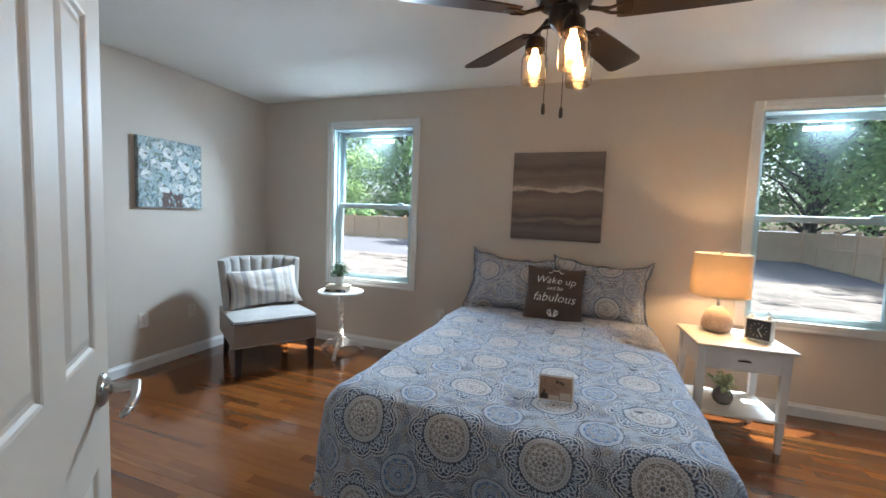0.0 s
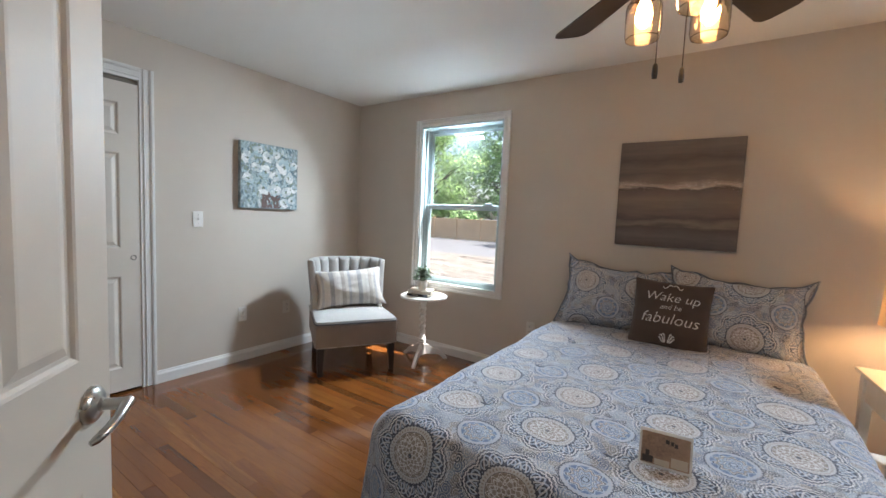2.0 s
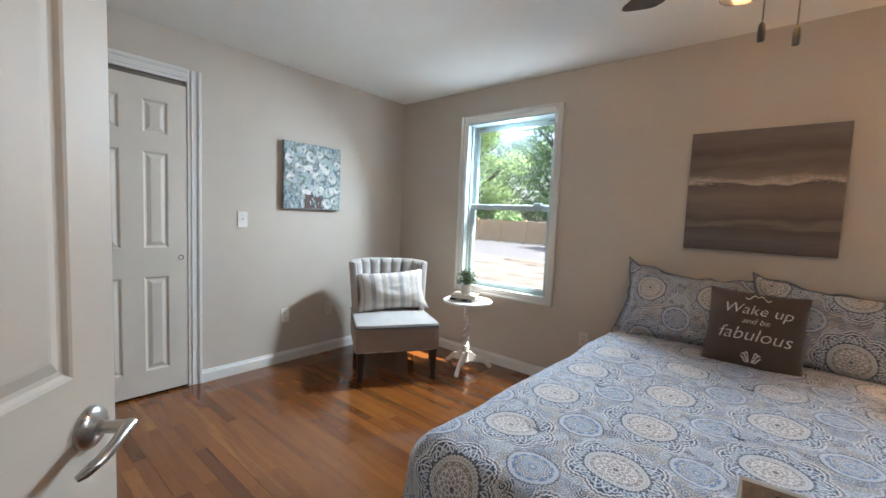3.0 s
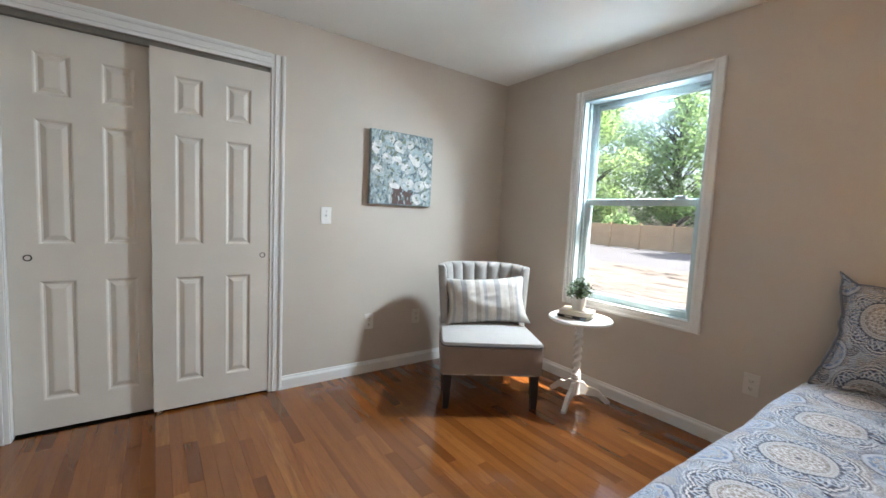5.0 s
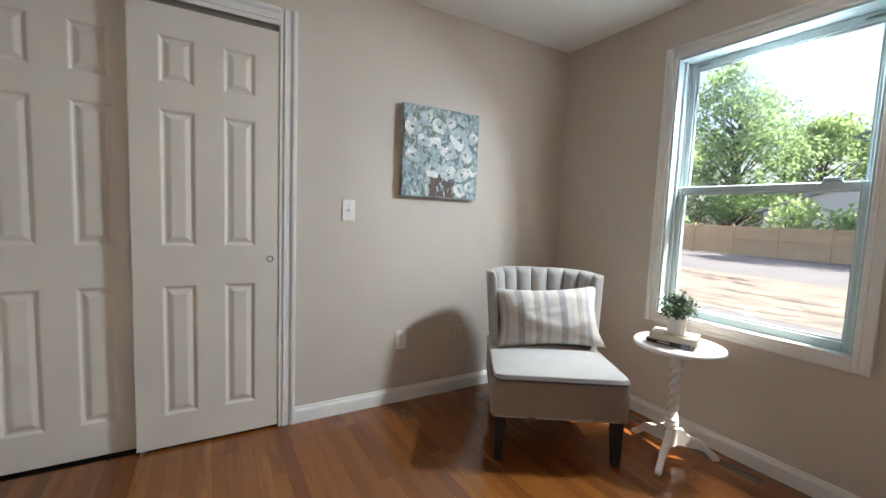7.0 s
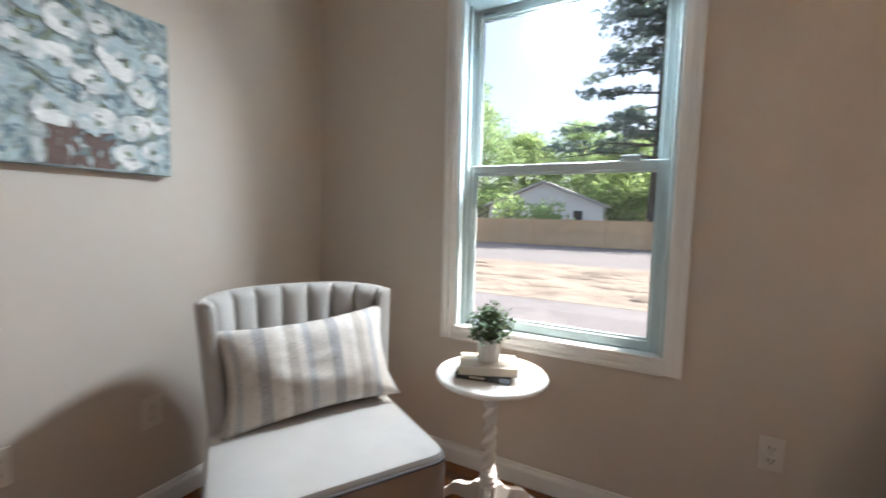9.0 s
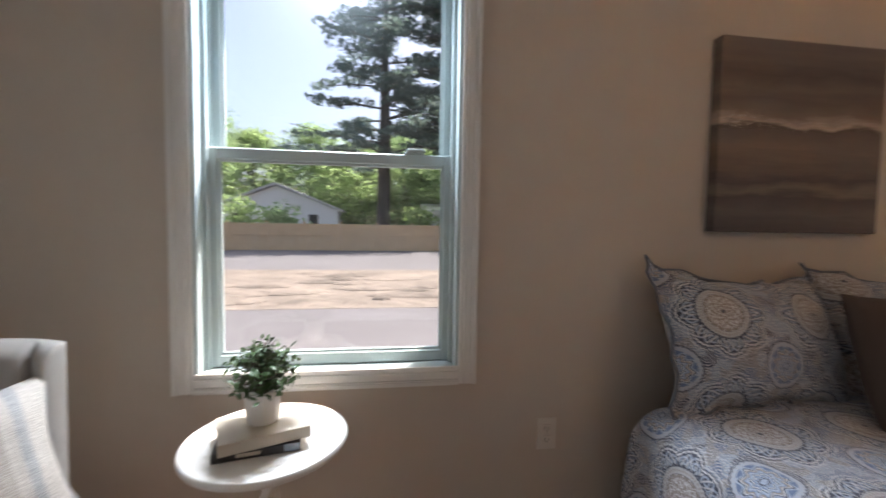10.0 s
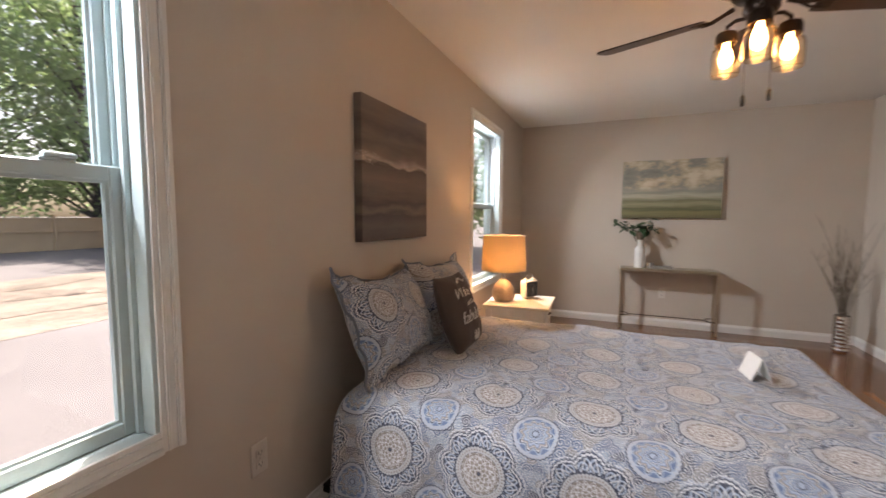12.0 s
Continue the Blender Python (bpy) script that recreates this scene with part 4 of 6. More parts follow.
def chair_back(n=96, m=20):
    bm = bmesh.new()

    def at(u, v, inner):
        w = 0.285 + 0.040 * v
        x = w * math.sin(u * 1.18) / math.sin(1.18)
        y = 0.565 + 0.075 * v - 0.20 * abs(u) ** 2.6
        z = 0.36 + 0.492 * v - 0.012 * abs(u) ** 4 * v
        nx, ny = -math.sin(u * 0.95), -math.cos(u * 0.95)
        edge = max(0.0, min(1.0, (1 - abs(u)) / 0.07, (1 - v) / 0.075))
        roll = math.sqrt(max(0.0, 1 - (1 - edge) ** 2))
        th = 0.022 * roll
        if inner:
            ch = abs(math.cos(u * math.pi * 4.0)) ** 0.45
            th = (0.020 + 0.034 * ch) * roll
            return (x + nx * th, y + ny * th, z)
        return (x - nx * th, y - ny * th, z)

    g = []
    for inner in (True, False):
        g.append([[bm.verts.new(at(-1 + 2 * i / n, math.sin(math.pi / 2 * j / m), inner)) for i in range(n + 1)] for j in range(m + 1)])
    for s in g:
        for j in range(m):
            for i in range(n):
                bm.faces.new((s[j][i], s[j][i + 1], s[j + 1][i + 1], s[j + 1][i]))
    for i in range(n):
        bm.faces.new((g[0][0][i], g[0][0][i + 1], g[1][0][i + 1], g[1][0][i]))
    bmesh.ops.remove_doubles(bm, verts=bm.verts, dist=0.0008)
    return bm


part("backrest", chair_back(), M_LINEN, chair, "curved channel-tufted grey backrest", True)
cm = chair.matrix_world
solid("lumbar_pillow", cushion_mesh(0.605, 0.345, 0.185, 0.0, 5, pinch=0.14), M_STRIPE, "cream and grey striped lumbar pillow on the chair", "pillow", smooth=True, m=cm @ pose(0.012, 0.385, 0.603, -20, -4, 0))

# ---------- side table ----------
st = thing("side_table", "white painted round pedestal table with a rope-twist column", "side table", pose(-2.170, 3.185, 0, 0, 0, 0))
bm = bmesh.new()
lathe(bm, [(0.05, 0.546), (0.188, 0.550), (0.197, 0.554), (0.200, 0.560), (0.200, 0.566), (0.196, 0.571), (0.188, 0.5725), (0.001, 0.5725)], 56)
part("tabletop", bm, M_WHITEWOOD, st, "", True)
bm = bmesh.new()
rings = []
for k in range(97):
    z = 0.195 + 0.262 * k / 96
    tw = k / 96 * math.pi * 2 * 2.6
    rings.append([bm.verts.new(((0.0215 + 0.0065 * math.cos(2 * (a - tw))) * math.cos(a), (0.0215 + 0.0065 * math.cos(2 * (a - tw))) * math.sin(a), z)) for a in [2 * math.pi * i / 20 for i in range(20)]])
for a, b in zip(rings, rings[1:]):
    for i in range(20):
        bm.faces.new((a[i], a[(i + 1) % 20], b[(i + 1) % 20], b[i]))
part("column", bm, M_WHITEWOOD, st, "rope-twist column", True)
bm = bmesh.new()
lathe(bm, [(0.020, 0.450), (0.028, 0.458), (0.026, 0.466), (0.022, 0.475), (0.030, 0.52), (0.036, 0.540), (0.055, 0.546)], 24)
part("collar", bm, M_WHITEWOOD, st, "", True)
bm = bmesh.new()
lathe(bm, [(0.022, 0.055), (0.030, 0.060), (0.031, 0.145), (0.034, 0.150), (0.027, 0.158), (0.033, 0.170), (0.027, 0.182), (0.031, 0.190), (0.022, 0.198)], 24)
part("hub", bm, M_WHITEWOOD, st, "", True)
for ang in (-70, 50, 170):
    bm = bmesh.new()
    prof = [(0.025, 0.145), (0.055, 0.140), (0.075, 0.118), (0.105, 0.105), (0.135, 0.100), (0.160, 0.085), (0.185, 0.055), (0.212, 0.035), (0.228, 0.020), (0.226, 0.0055), (0.196, 0.0055), (0.180, 0.022), (0.155, 0.045), (0.120, 0.055), (0.080, 0.055), (0.055, 0.062), (0.025, 0.060)]
    a = [bm.verts.new((x, -0.012, z)) for x, z in prof]
    b = [bm.verts.new((x, 0.012, z)) for x, z in prof]
    n = len(a)
    for i in range(n):
        bm.faces.new((a[i], a[(i + 1) % n], b[(i + 1) % n], b[i]))
    bm.faces.new(a)
    bm.faces.new(list(reversed(b)))
    part("foot", moved(bm, pose(0, 0, 0, 0, 0, ang)), M_WHITEWOOD, st, "scrolled foot")
ST = st.matrix_world


def book(name, label, w, d, h, cover, m):
    bk = thing(name, label, "book", m, "books on the side table")
    part("cover", B((-w / 2, w / 2, -d / 2, d / 2, 0, 0.0025), (-w / 2, w / 2, -d / 2, d / 2, h - 0.0025, h), (-w / 2, w / 2, -d / 2, -d / 2 + 0.003, 0.0025, h - 0.0025), bevel=0.0006), cover, bk)
    part("pages", B((-w / 2 + 0.003, w / 2 - 0.003, -d / 2 + 0.0035, d / 2 - 0.003, 0.0027, h - 0.0027)), M_PAPER, bk)
    return bk


b1 = book("book", "black and blue book lying under another", 0.19, 0.135, 0.022, M_COVERBLACK, ST @ pose(-0.01, -0.035, 0.5728, 0, 0, 12))
part("spine_band", B((0.058, 0.092, -0.0686, -0.0677, 0.002, 0.020)), M_COVERBLUE, b1, "blue end of the spine")
part("spine_print", B((-0.045, 0.008, -0.0690, -0.0683, 0.007, 0.015)), M_COVERTAN, b1, "unreadable pale print")
book("book", "tan hardback book lying on top", 0.20, 0.15, 0.028, M_COVERTAN, ST @ pose(-0.004, -0.03, 0.5950, 0, 0, 22))


def leafy(bm, stems, count, spread, height, size, rg, base_z):
    """Small oval leaves on thin stems in a loose ball."""
    for _ in range(count):
        a = rg.uniform(0, 6.28)
        e = rg.uniform(-0.1, 1.45)
        r = rg.uniform(0.55, 1.0)
        p = Vector((math.cos(a) * math.cos(e) * spread * r, math.sin(a) * math.cos(e) * spread * r, base_z + height * (0.15 + 0.85 * math.sin(max(0, e)) * r)))
        tube(stems, [(p.x * 0.12, p.y * 0.12, base_z - 0.01), tuple(p * 0.5 + Vector((0, 0, base_z * 0.5 + 0.006))), tuple(p)], 0.0008, 4)
        for k in range(4):
            q = Euler((rg.uniform(-0.9, 0.9), rg.uniform(-0.9, 0.9), rg.uniform(0, 6.28))).to_matrix()
            s = size * rg.uniform(0.7, 1.3)
            c = p * (1 - 0.07 * k) + Vector((0, 0, 0.07 * k * base_z)) + Vector((rg.uniform(-1, 1), rg.uniform(-1, 1), rg.uniform(-1, 1))) * size * 0.7
            loop = [(0, 0, 0), (s * 0.45, s * 0.30, s * 0.08), (s * 0.9, s * 0.22, s * 0.04), (s * 1.15, 0, -s * 0.05), (s * 0.9, -s * 0.22, s * 0.04), (s * 0.45, -s * 0.30, s * 0.08)]
            bm.faces.new([bm.verts.new(c + q @ Vector(t)) for t in loop])


pp = thing("potted_plant", "small green leafy plant in a white faceted pot on books", "plant", ST @ pose(-0.005, -0.022, 0.6231))
bm = bmesh.new()
lathe(bm, [(0.030, 0.0), (0.038, 0.002), (0.046, 0.080), (0.0455, 0.083), (0.042, 0.083), (0.040, 0.070), (0.001, 0.069)], 10)
part("pot", bm, M_CERAMIC, pp, "white faceted pot")
fo, stm = bmesh.new(), bmesh.new()
leafy(fo, stm, 150, 0.092, 0.125, 0.017, random.Random(4), 0.078)
tagged(part("leaves", fo, M_LEAF, pp, "small oval green leaves"), kind="stuff")
tagged(part("stems", stm, M_TWIG, pp), kind="stuff")

# ---------- nightstand and what stands on it ----------
NS = pose(0.735, 2.990, 0, 0, 0, 3)
ns = thing("nightstand", "cream painted nightstand with one drawer and a low shelf", "nightstand", NS)
part("top", B((-0.245, 0.245, -0.235, 0.235, 0.582, 0.600), bevel=0.004, seg=2), M_CREAMWOOD, ns, "cream wooden top")
for x in (-0.205, 0.205):
    for y in (-0.180, 0.195):
        bm = bmesh.new()
        for z, s in ((0.5815, 0.021), (0.44, 0.021), (0.22, 0.018), (0.0055, 0.012)):
            for a, b in ((-1, -1), (1, -1), (1, 1), (-1, 1)):
                bm.verts.new((x + a * s, y + b * s, z))
        bm.verts.ensure_lookup_table()
        v = bm.verts
        for k in range(3):
            for i in range(4):
                bm.faces.new((v[4 * k + i], v[4 * k + (i + 1) % 4], v[4 * k + 4 + (i + 1) % 4], v[4 * k + 4 + i]))
        bm.faces.new([v[i] for i in range(4)])
        bm.faces.new([v[12 + i] for i in range(4)])
        part("leg", bm, M_WHITEWOOD, ns)
part("apron", B((-0.184, 0.184, 0.185, 0.203, 0.450, 0.5815), bevel=0.001), M_WHITEWOOD, ns)
for s in (-1, 1):
    part("apron", B((min(s * 0.195, s * 0.213), max(s * 0.195, s * 0.213), -0.158, 0.174, 0.450, 0.5815), bevel=0.001), M_WHITEWOOD, ns)
dr = part("drawer", B((-0.180, 0.180, -0.208, -0.182, 0.457, 0.575), bevel=0.003, seg=2), M_WHITEWOOD, ns)
bm = bmesh.new()
tube(bm, [(-0.030, -0.208, 0.516), (-0.028, -0.216, 0.518), (0, -0.224, 0.522), (0.028, -0.216, 0.518), (0.030, -0.208, 0.516)], [0.004, 0.004, 0.006, 0.004, 0.004], 8)
part("handle", bm, M_BRONZE, dr, "small dark metal pull", True)
part("shelf", B((-0.222, 0.222, -0.200, 0.212, 0.180, 0.195), bevel=0.003), M_WHITEWOOD, ns)

lamp = thing("table_lamp", "table lamp with cream drum shade and stoneware base, lit", "table lamp", NS @ pose(-0.045, 0.125, 0.6002))
bm = bmesh.new()
lathe(bm, [(0.062, 0.0), (0.076, 0.010), (0.085, 0.035), (0.086, 0.060), (0.078, 0.095), (0.060, 0.128), (0.038, 0.150), (0.026, 0.160), (0.001, 0.161)], 36)
part("base", bm, M_STONE, lamp, "rounded beige stoneware base", True)
bm = bmesh.new()
lathe(bm, [(0.011, 0.160), (0.011, 0.215), (0.017, 0.218), (0.017, 0.262), (0.012, 0.266)], 16)
part("stem", bm, M_NICKEL, lamp, "", True)
ms, nts, bs = nodes_of("lamp_shade_linen", 0.9)
bs.inputs["Base Color"].default_value = (0.72, 0.60, 0.44, 1)
tl = nd(nts, "BsdfTranslucent")
weave = noise_tex(nts, coords(nts, (1, 1, 1)), 300, 2)
nts.links.new(ramp(nts, weave, [(0.3, (0.33, 0.27, 0.178)), (0.7, (0.41, 0.33, 0.228))]), tl.inputs["Color"])
mx = nd(nts, "MixShader", Fac=0.55)
nts.links.new(bs.outputs[0], mx.inputs[1])
nts.links.new(tl.outputs[0], mx.inputs[2])
nts.links.new(mx.outputs[0], nts.nodes["Material Output"].inputs["Surface"])
bm = bmesh.new()
lathe(bm, [(0.166, 0.232), (0.154, 0.492), (0.1525, 0.492), (0.1645, 0.232), (0.166, 0.232)], 56, cap=False)
shade = part("shade", bm, ms, lamp, "cream fabric drum shade, glowing", True)
for z, r in ((0.232, 0.1655), (0.492, 0.1535)):
    bm = bmesh.new()
    tube(bm, [(r * math.cos(a), r * math.sin(a), z) for a in [2 * math.pi * k / 48 for k in range(49)]], 0.0022, 6)
    part("trim", bm, M_COVERTAN, shade)
bm = bmesh.new()
for k in range(3):
    a = k * 2.094
    tube(bm, [(0, 0, 0.484), (0.152 * math.cos(a), 0.152 * math.sin(a), 0.488)], 0.0016, 6)
tube(bm, [(0, 0, 0.262), (0.028, 0, 0.30), (0.034, 0, 0.38), (0.0, 0, 0.485)], 0.0015, 6)
part("harp", bm, M_NICKEL, lamp)
bm = bmesh.new()
lathe(bm, [(0.005, 0.484), (0.010, 0.492), (0.011, 0.502), (0.006, 0.510), (0.001, 0.512)], 14)
part("finial", bm, M_NICKEL, lamp, "", True)
bm = bmesh.new()
lathe(bm, [(0.010, 0.262), (0.016, 0.285), (0.026, 0.310), (0.029, 0.330), (0.024, 0.350), (0.001, 0.362)], 12)
M_BULB2 = emission("shaded_bulb", (1.0, 0.57, 0.25), 92.0)
part("bulb", bm, M_BULB2, lamp, "", True)

clk = thing("alarm_clock", "white square alarm clock with a black dial and wire handle", "clock", NS @ pose(0.120, -0.045, 0.6002, 0, 0, -34))
part("case", B((-0.068, 0.068, -0.030, 0.030, 0.008, 0.140), bevel=0.010, seg=3), M_CERAMIC, clk, "", True)
part("dial", B((-0.058, 0.058, -0.0325, -0.030, 0.018, 0.130), bevel=0.0005), M_COVERBLACK, clk, "black dial")
for k in range(12):
    a = k * math.pi / 6
    part("mark", moved(B((-0.0022, 0.0022, -0.0338, -0.0328, 0.032, 0.043)), pose(0, 0, 0.074, 0, math.degrees(a), 0)), M_GREYVASE, clk)
for a, ln in ((35, 0.030), (150, 0.042)):
    part("pointer", moved(B((-0.0016, 0.0016, -0.0352, -0.0342, -0.004, ln)), pose(0, 0, 0.074, 0, a, 0)), M_LETTER, clk)
for s in (-1, 1):
    bm = bmesh.new()
    lathe(bm, [(0.018, 0.140), (0.018, 0.146), (0.013, 0.154), (0.005, 0.158), (0.001, 0.1585)], 16, (s * 0.040, 0))
    part("bell", bm, M_CERAMIC, clk, "", True)
    part("foot", B((s * 0.045 - 0.006, s * 0.045 + 0.006, -0.02, 0.02, 0.0, 0.0085), bevel=0.002), M_NICKEL, clk)
bm = bmesh.new()
tube(bm, [(0.048 * math.cos(a), 0, 0.152 + 0.036 * math.sin(a)) for a in np.linspace(0, math.pi, 16)], 0.0028, 8)
part("handle", bm, M_NICKEL, clk, "thin wire handle", True)

vp = thing("bud_vase", "round grey vase with pale green leaves on the shelf", "vase", NS @ pose(-0.03, -0.03, 0.1952))
bm = bmesh.new()
lathe(bm, [(0.030, 0.0), (0.046, 0.012), (0.055, 0.040), (0.050, 0.068), (0.034, 0.088), (0.024, 0.096), (0.025, 0.100), (0.020, 0.100), (0.019, 0.090), (0.001, 0.088)], 28)
part("body", bm, M_GREYVASE, vp, "", True)
fo, stm = bmesh.new(), bmesh.new()
leafy(fo, stm, 22, 0.058, 0.085, 0.036, random.Random(9), 0.095)
tagged(part("leaves", fo, M_LEAFPALE, vp, "pale green round leaves"), kind="stuff")
tagged(part("stems", stm, M_LEAFPALE, vp), kind="stuff")
bm = bmesh.new()
tube(bm, [(1.12, 3.446, 0.40), (1.10, 3.40, 0.43), (1.05, 3.30, 0.47), (0.995, 3.235, 0.50), (0.955, 3.205, 0.53)], 0.003, 6)
solid("power_cord", bm, M_PLATE, "thin white lamp cord hanging behind the nightstand", "cord", smooth=True)

# ---------- pictures ----------


def sea_paint():
    m, nt, b = nodes_of("abstract_sea_paint", 0.55)
    v = coords(nt)
    sep = nd(nt, "SeparateXYZ")
    nt.links.new(v, sep.inputs[0])
    wob = noise_tex(nt, coords(nt, (3.2, 1, 9)), 1.0, 4)
    z = math_node(nt, "ADD", math_node(nt, "MULTIPLY_ADD", wob, 0.20, -0.10), math_node(nt, "DIVIDE", sep.outputs[2], 0.685))
    streak = noise_tex(nt, coords(nt, (1.6, 1, 26)), 1.0, 5, 0.65)
    z2 = math_node(nt, "MULTIPLY_ADD", streak, 0.10, math_node(nt, "SUBTRACT", z, 0.05))
    dk, br, tan, gr = (0.070, 0.060, 0.064), (0.155, 0.121, 0.108), (0.25, 0.197, 0.162), (0.155, 0.138, 0.142)
    col = ramp(nt, z2, [(0.0, dk), (0.10, gr), (0.19, dk), (0.225, (0.24, 0.20, 0.17)), (0.27, dk), (0.32, br), (0.44, tan), (0.53, br), (0.555, (0.09, 0.065, 0.05)), (0.575, (0.62, 0.55, 0.47)), (0.62, (0.25, 0.20, 0.17)),
                        (0.68, (0.15, 0.12, 0.105)), (0.76, (0.19, 0.155, 0.135)), (0.82, (0.085, 0.072, 0.07)), (0.88, (0.15, 0.125, 0.12)), (1.0, (0.19, 0.165, 0.16))])
    col = mix_rgb(nt, 0.5, col, ramp(nt, streak, [(0.35, dk), (0.65, (0.26, 0.21, 0.17))]), "OVERLAY")
    fl = nd(nt, "TexVoronoi", Scale=90.0)
    nt.links.new(coords(nt, (1, 1, 2)), fl.inputs["Vector"])
    band = ramp(nt, z, [(0.53, (0, 0, 0)), (0.56, (1, 1, 1)), (0.60, (1, 1, 1)), (0.63, (0, 0, 0))])
    dots = math_node(nt, "MULTIPLY", ramp(nt, fl.outputs["Distance"], [(0.0, (1, 1, 1)), (0.22, (0, 0, 0))], True), band)
    col = mix_rgb(nt, dots, col, (0.75, 0.72, 0.66))
    col = mix_rgb(nt, 0.10, col, (0.40, 0.31, 0.25))
    nt.links.new(col, b.inputs["Base Color"])
    bump(nt, b, math_node(nt, "ADD", streak, noise_tex(nt, v, 220, 2)), 0.25, 0.003)
    return m


def cloud_paint():
    m, nt, b = nodes_of("cloud_landscape_paint", 0.6)
    v = coords(nt)
    sep = nd(nt, "SeparateXYZ")
    nt.links.new(v, sep.inputs[0])
    z = math_node(nt, "DIVIDE", sep.outputs[2], 0.64)
    cl = noise_tex(nt, coords(nt, (3.0, 1, 5.5)), 1.0, 5, 0.6)
    st_ = noise_tex(nt, coords(nt, (2.5, 1, 26)), 1.0, 4)
    skyc = ramp(nt, cl, [(0.30, (0.13, 0.15, 0.14)), (0.47, (0.24, 0.25, 0.22)), (0.53, (0.42, 0.36, 0.26)), (0.62, (0.58, 0.53, 0.43))])
    zz = math_node(nt, "MULTIPLY_ADD", st_, 0.16, math_node(nt, "SUBTRACT", z, 0.08))
    land = ramp(nt, zz, [(0.0, (0.12, 0.11, 0.055)), (0.10, (0.20, 0.19, 0.09)), (0.16, (0.10, 0.105, 0.055)), (0.24, (0.27, 0.27, 0.17)), (0.30, (0.16, 0.17, 0.10)), (0.38, (0.42, 0.41, 0.33)), (0.44, (0.24, 0.26, 0.22)), (0.52, (0.38, 0.37, 0.31))])
    col = mix_rgb(nt, ramp(nt, z, [(0.45, (0, 0, 0)), (0.55, (1, 1, 1))]), land, skyc)
    nt.links.new(col, b.inputs["Base Color"])
    bump(nt, b, noise_tex(nt, v, 200, 2), 0.2, 0.002)
    return m


pic = thing("painting", "square abstract canvas in brown and grey bands", "painting", pose(-0.378, YN - 0.0005, 1.110))
part("canvas", B((-0.343, 0.343, -0.042, 0, 0, 0.683), bevel=0.003, seg=2), sea_paint(), pic)
pic = thing("painting", "wide canvas of pale clouds over green fields", "painting", pose(XE - 0.0005, 1.817, 1.226, 0, 0, -90))
part("canvas", B((-0.482, 0.482, -0.035, 0, 0, 0.637), bevel=0.003, seg=2), cloud_paint(), pic)

# flower canvas, with raised daubs of paint
M_FLBG = simple("floral_ground", (0.22, 0.275, 0.28), 0.6, var=0.8, scale=13, fine=60, bumps=0.3, dist=0.003)
M_PETAL = simple("petal_white", (0.64, 0.65, 0.63), 0.6, var=0.3, scale=40, fine=160, bumps=0.3, dist=0.002)
M_PETAL2 = simple("petal_cream", (0.44, 0.48, 0.48), 0.6, var=0.4, scale=45, fine=160, bumps=0.3, dist=0.002)
M_TEAL = simple("paint_teal", (0.10, 0.155, 0.18), 0.6, var=0.5, scale=40, bumps=0.2)
M_SAGE = simple("paint_sage", (0.17, 0.21, 0.15), 0.6, var=0.4, scale=40, bumps=0.2)
M_SKYBL = simple("paint_pale_blue", (0.33, 0.42, 0.45), 0.6, var=0.35, scale=30, bumps=0.2)
M_POT = simple("paint_brown", (0.10, 0.06, 0.05), 0.6, var=0.4, scale=25, bumps=0.2)
fl = thing("painting", "square canvas of white flowers in a brown vase on teal", "painting", pose(XW + 0.0005, 2.425, 1.247, 0, 0, 90))
part("canvas", B((-0.258, 0.258, -0.035, 0, 0, 0.525), bevel=0.003, seg=2), M_FLBG, fl)
rg = random.Random(21)


def daub(bm, x, z, rx, rz, ang, y, slot, n=9):
    pts = []
    for k in range(n):
        a = 2 * math.pi * k / n
        q = 1 + rg.uniform(-0.22, 0.22)
        px, pz = rx * q * math.cos(a), rz * q * math.sin(a)
        c, s = math.cos(ang), math.sin(ang)
        X, Z = x + px * c - pz * s, z + px * s + pz * c
        pts.append((min(max(X, -0.252), 0.252), min(max(Z, 0.006), 0.519)))
    f = bm.faces.new([bm.verts.new((X, -0.0352 - y, Z)) for X, Z in pts])
    f.material_index = slot


bm = bmesh.new()
lay = 0.0
for _ in range(620):
    lay += 0.000002
    x, z = rg.uniform(-0.25, 0.25), rg.uniform(0, 0.52)
    tone = rg.choice((2, 3, 3, 4, 4, 1)) if x < 0 and z > 0.2 else rg.choice((2, 2, 3, 4, 4, 4, 1))
    daub(bm, x, z, rg.uniform(0.006, 0.028), rg.uniform(0.004, 0.011), rg.gauss(1.3, 0.6), 0.0002 + lay, tone, 7)
for k in range(60):
    lay += 0.000005
    daub(bm, rg.uniform(-0.075, 0.085), rg.uniform(0.0, 0.125), rg.uniform(0.007, 0.016), rg.uniform(0.014, 0.035), rg.uniform(-0.3, 0.3), 0.0012 + lay, 5)
for k in range(7):
    lay += 0.000005
    daub(bm, -0.095 + rg.uniform(-0.012, 0.008), rg.uniform(0.015, 0.12), 0.007, 0.022, rg.uniform(-0.2, 0.2), 0.0012 + lay, 1)
lay = 0.005
flowers = [(-0.20, 0.40, 0.050), (-0.11, 0.46, 0.045), (-0.03, 0.42, 0.046), (-0.06, 0.31, 0.055), (0.11, 0.36, 0.066), (0.04, 0.275, 0.047), (0.17, 0.27, 0.045), (-0.20, 0.24, 0.042), (-0.06, 0.165, 0.054), (0.035, 0.155, 0.052), (0.14, 0.15, 0.048), (0.13, 0.05, 0.045),
           (0.22, 0.18, 0.035), (0.21, 0.38, 0.035), (-0.14, 0.33, 0.040), (0.05, 0.45, 0.034), (0.20, 0.08, 0.035)]
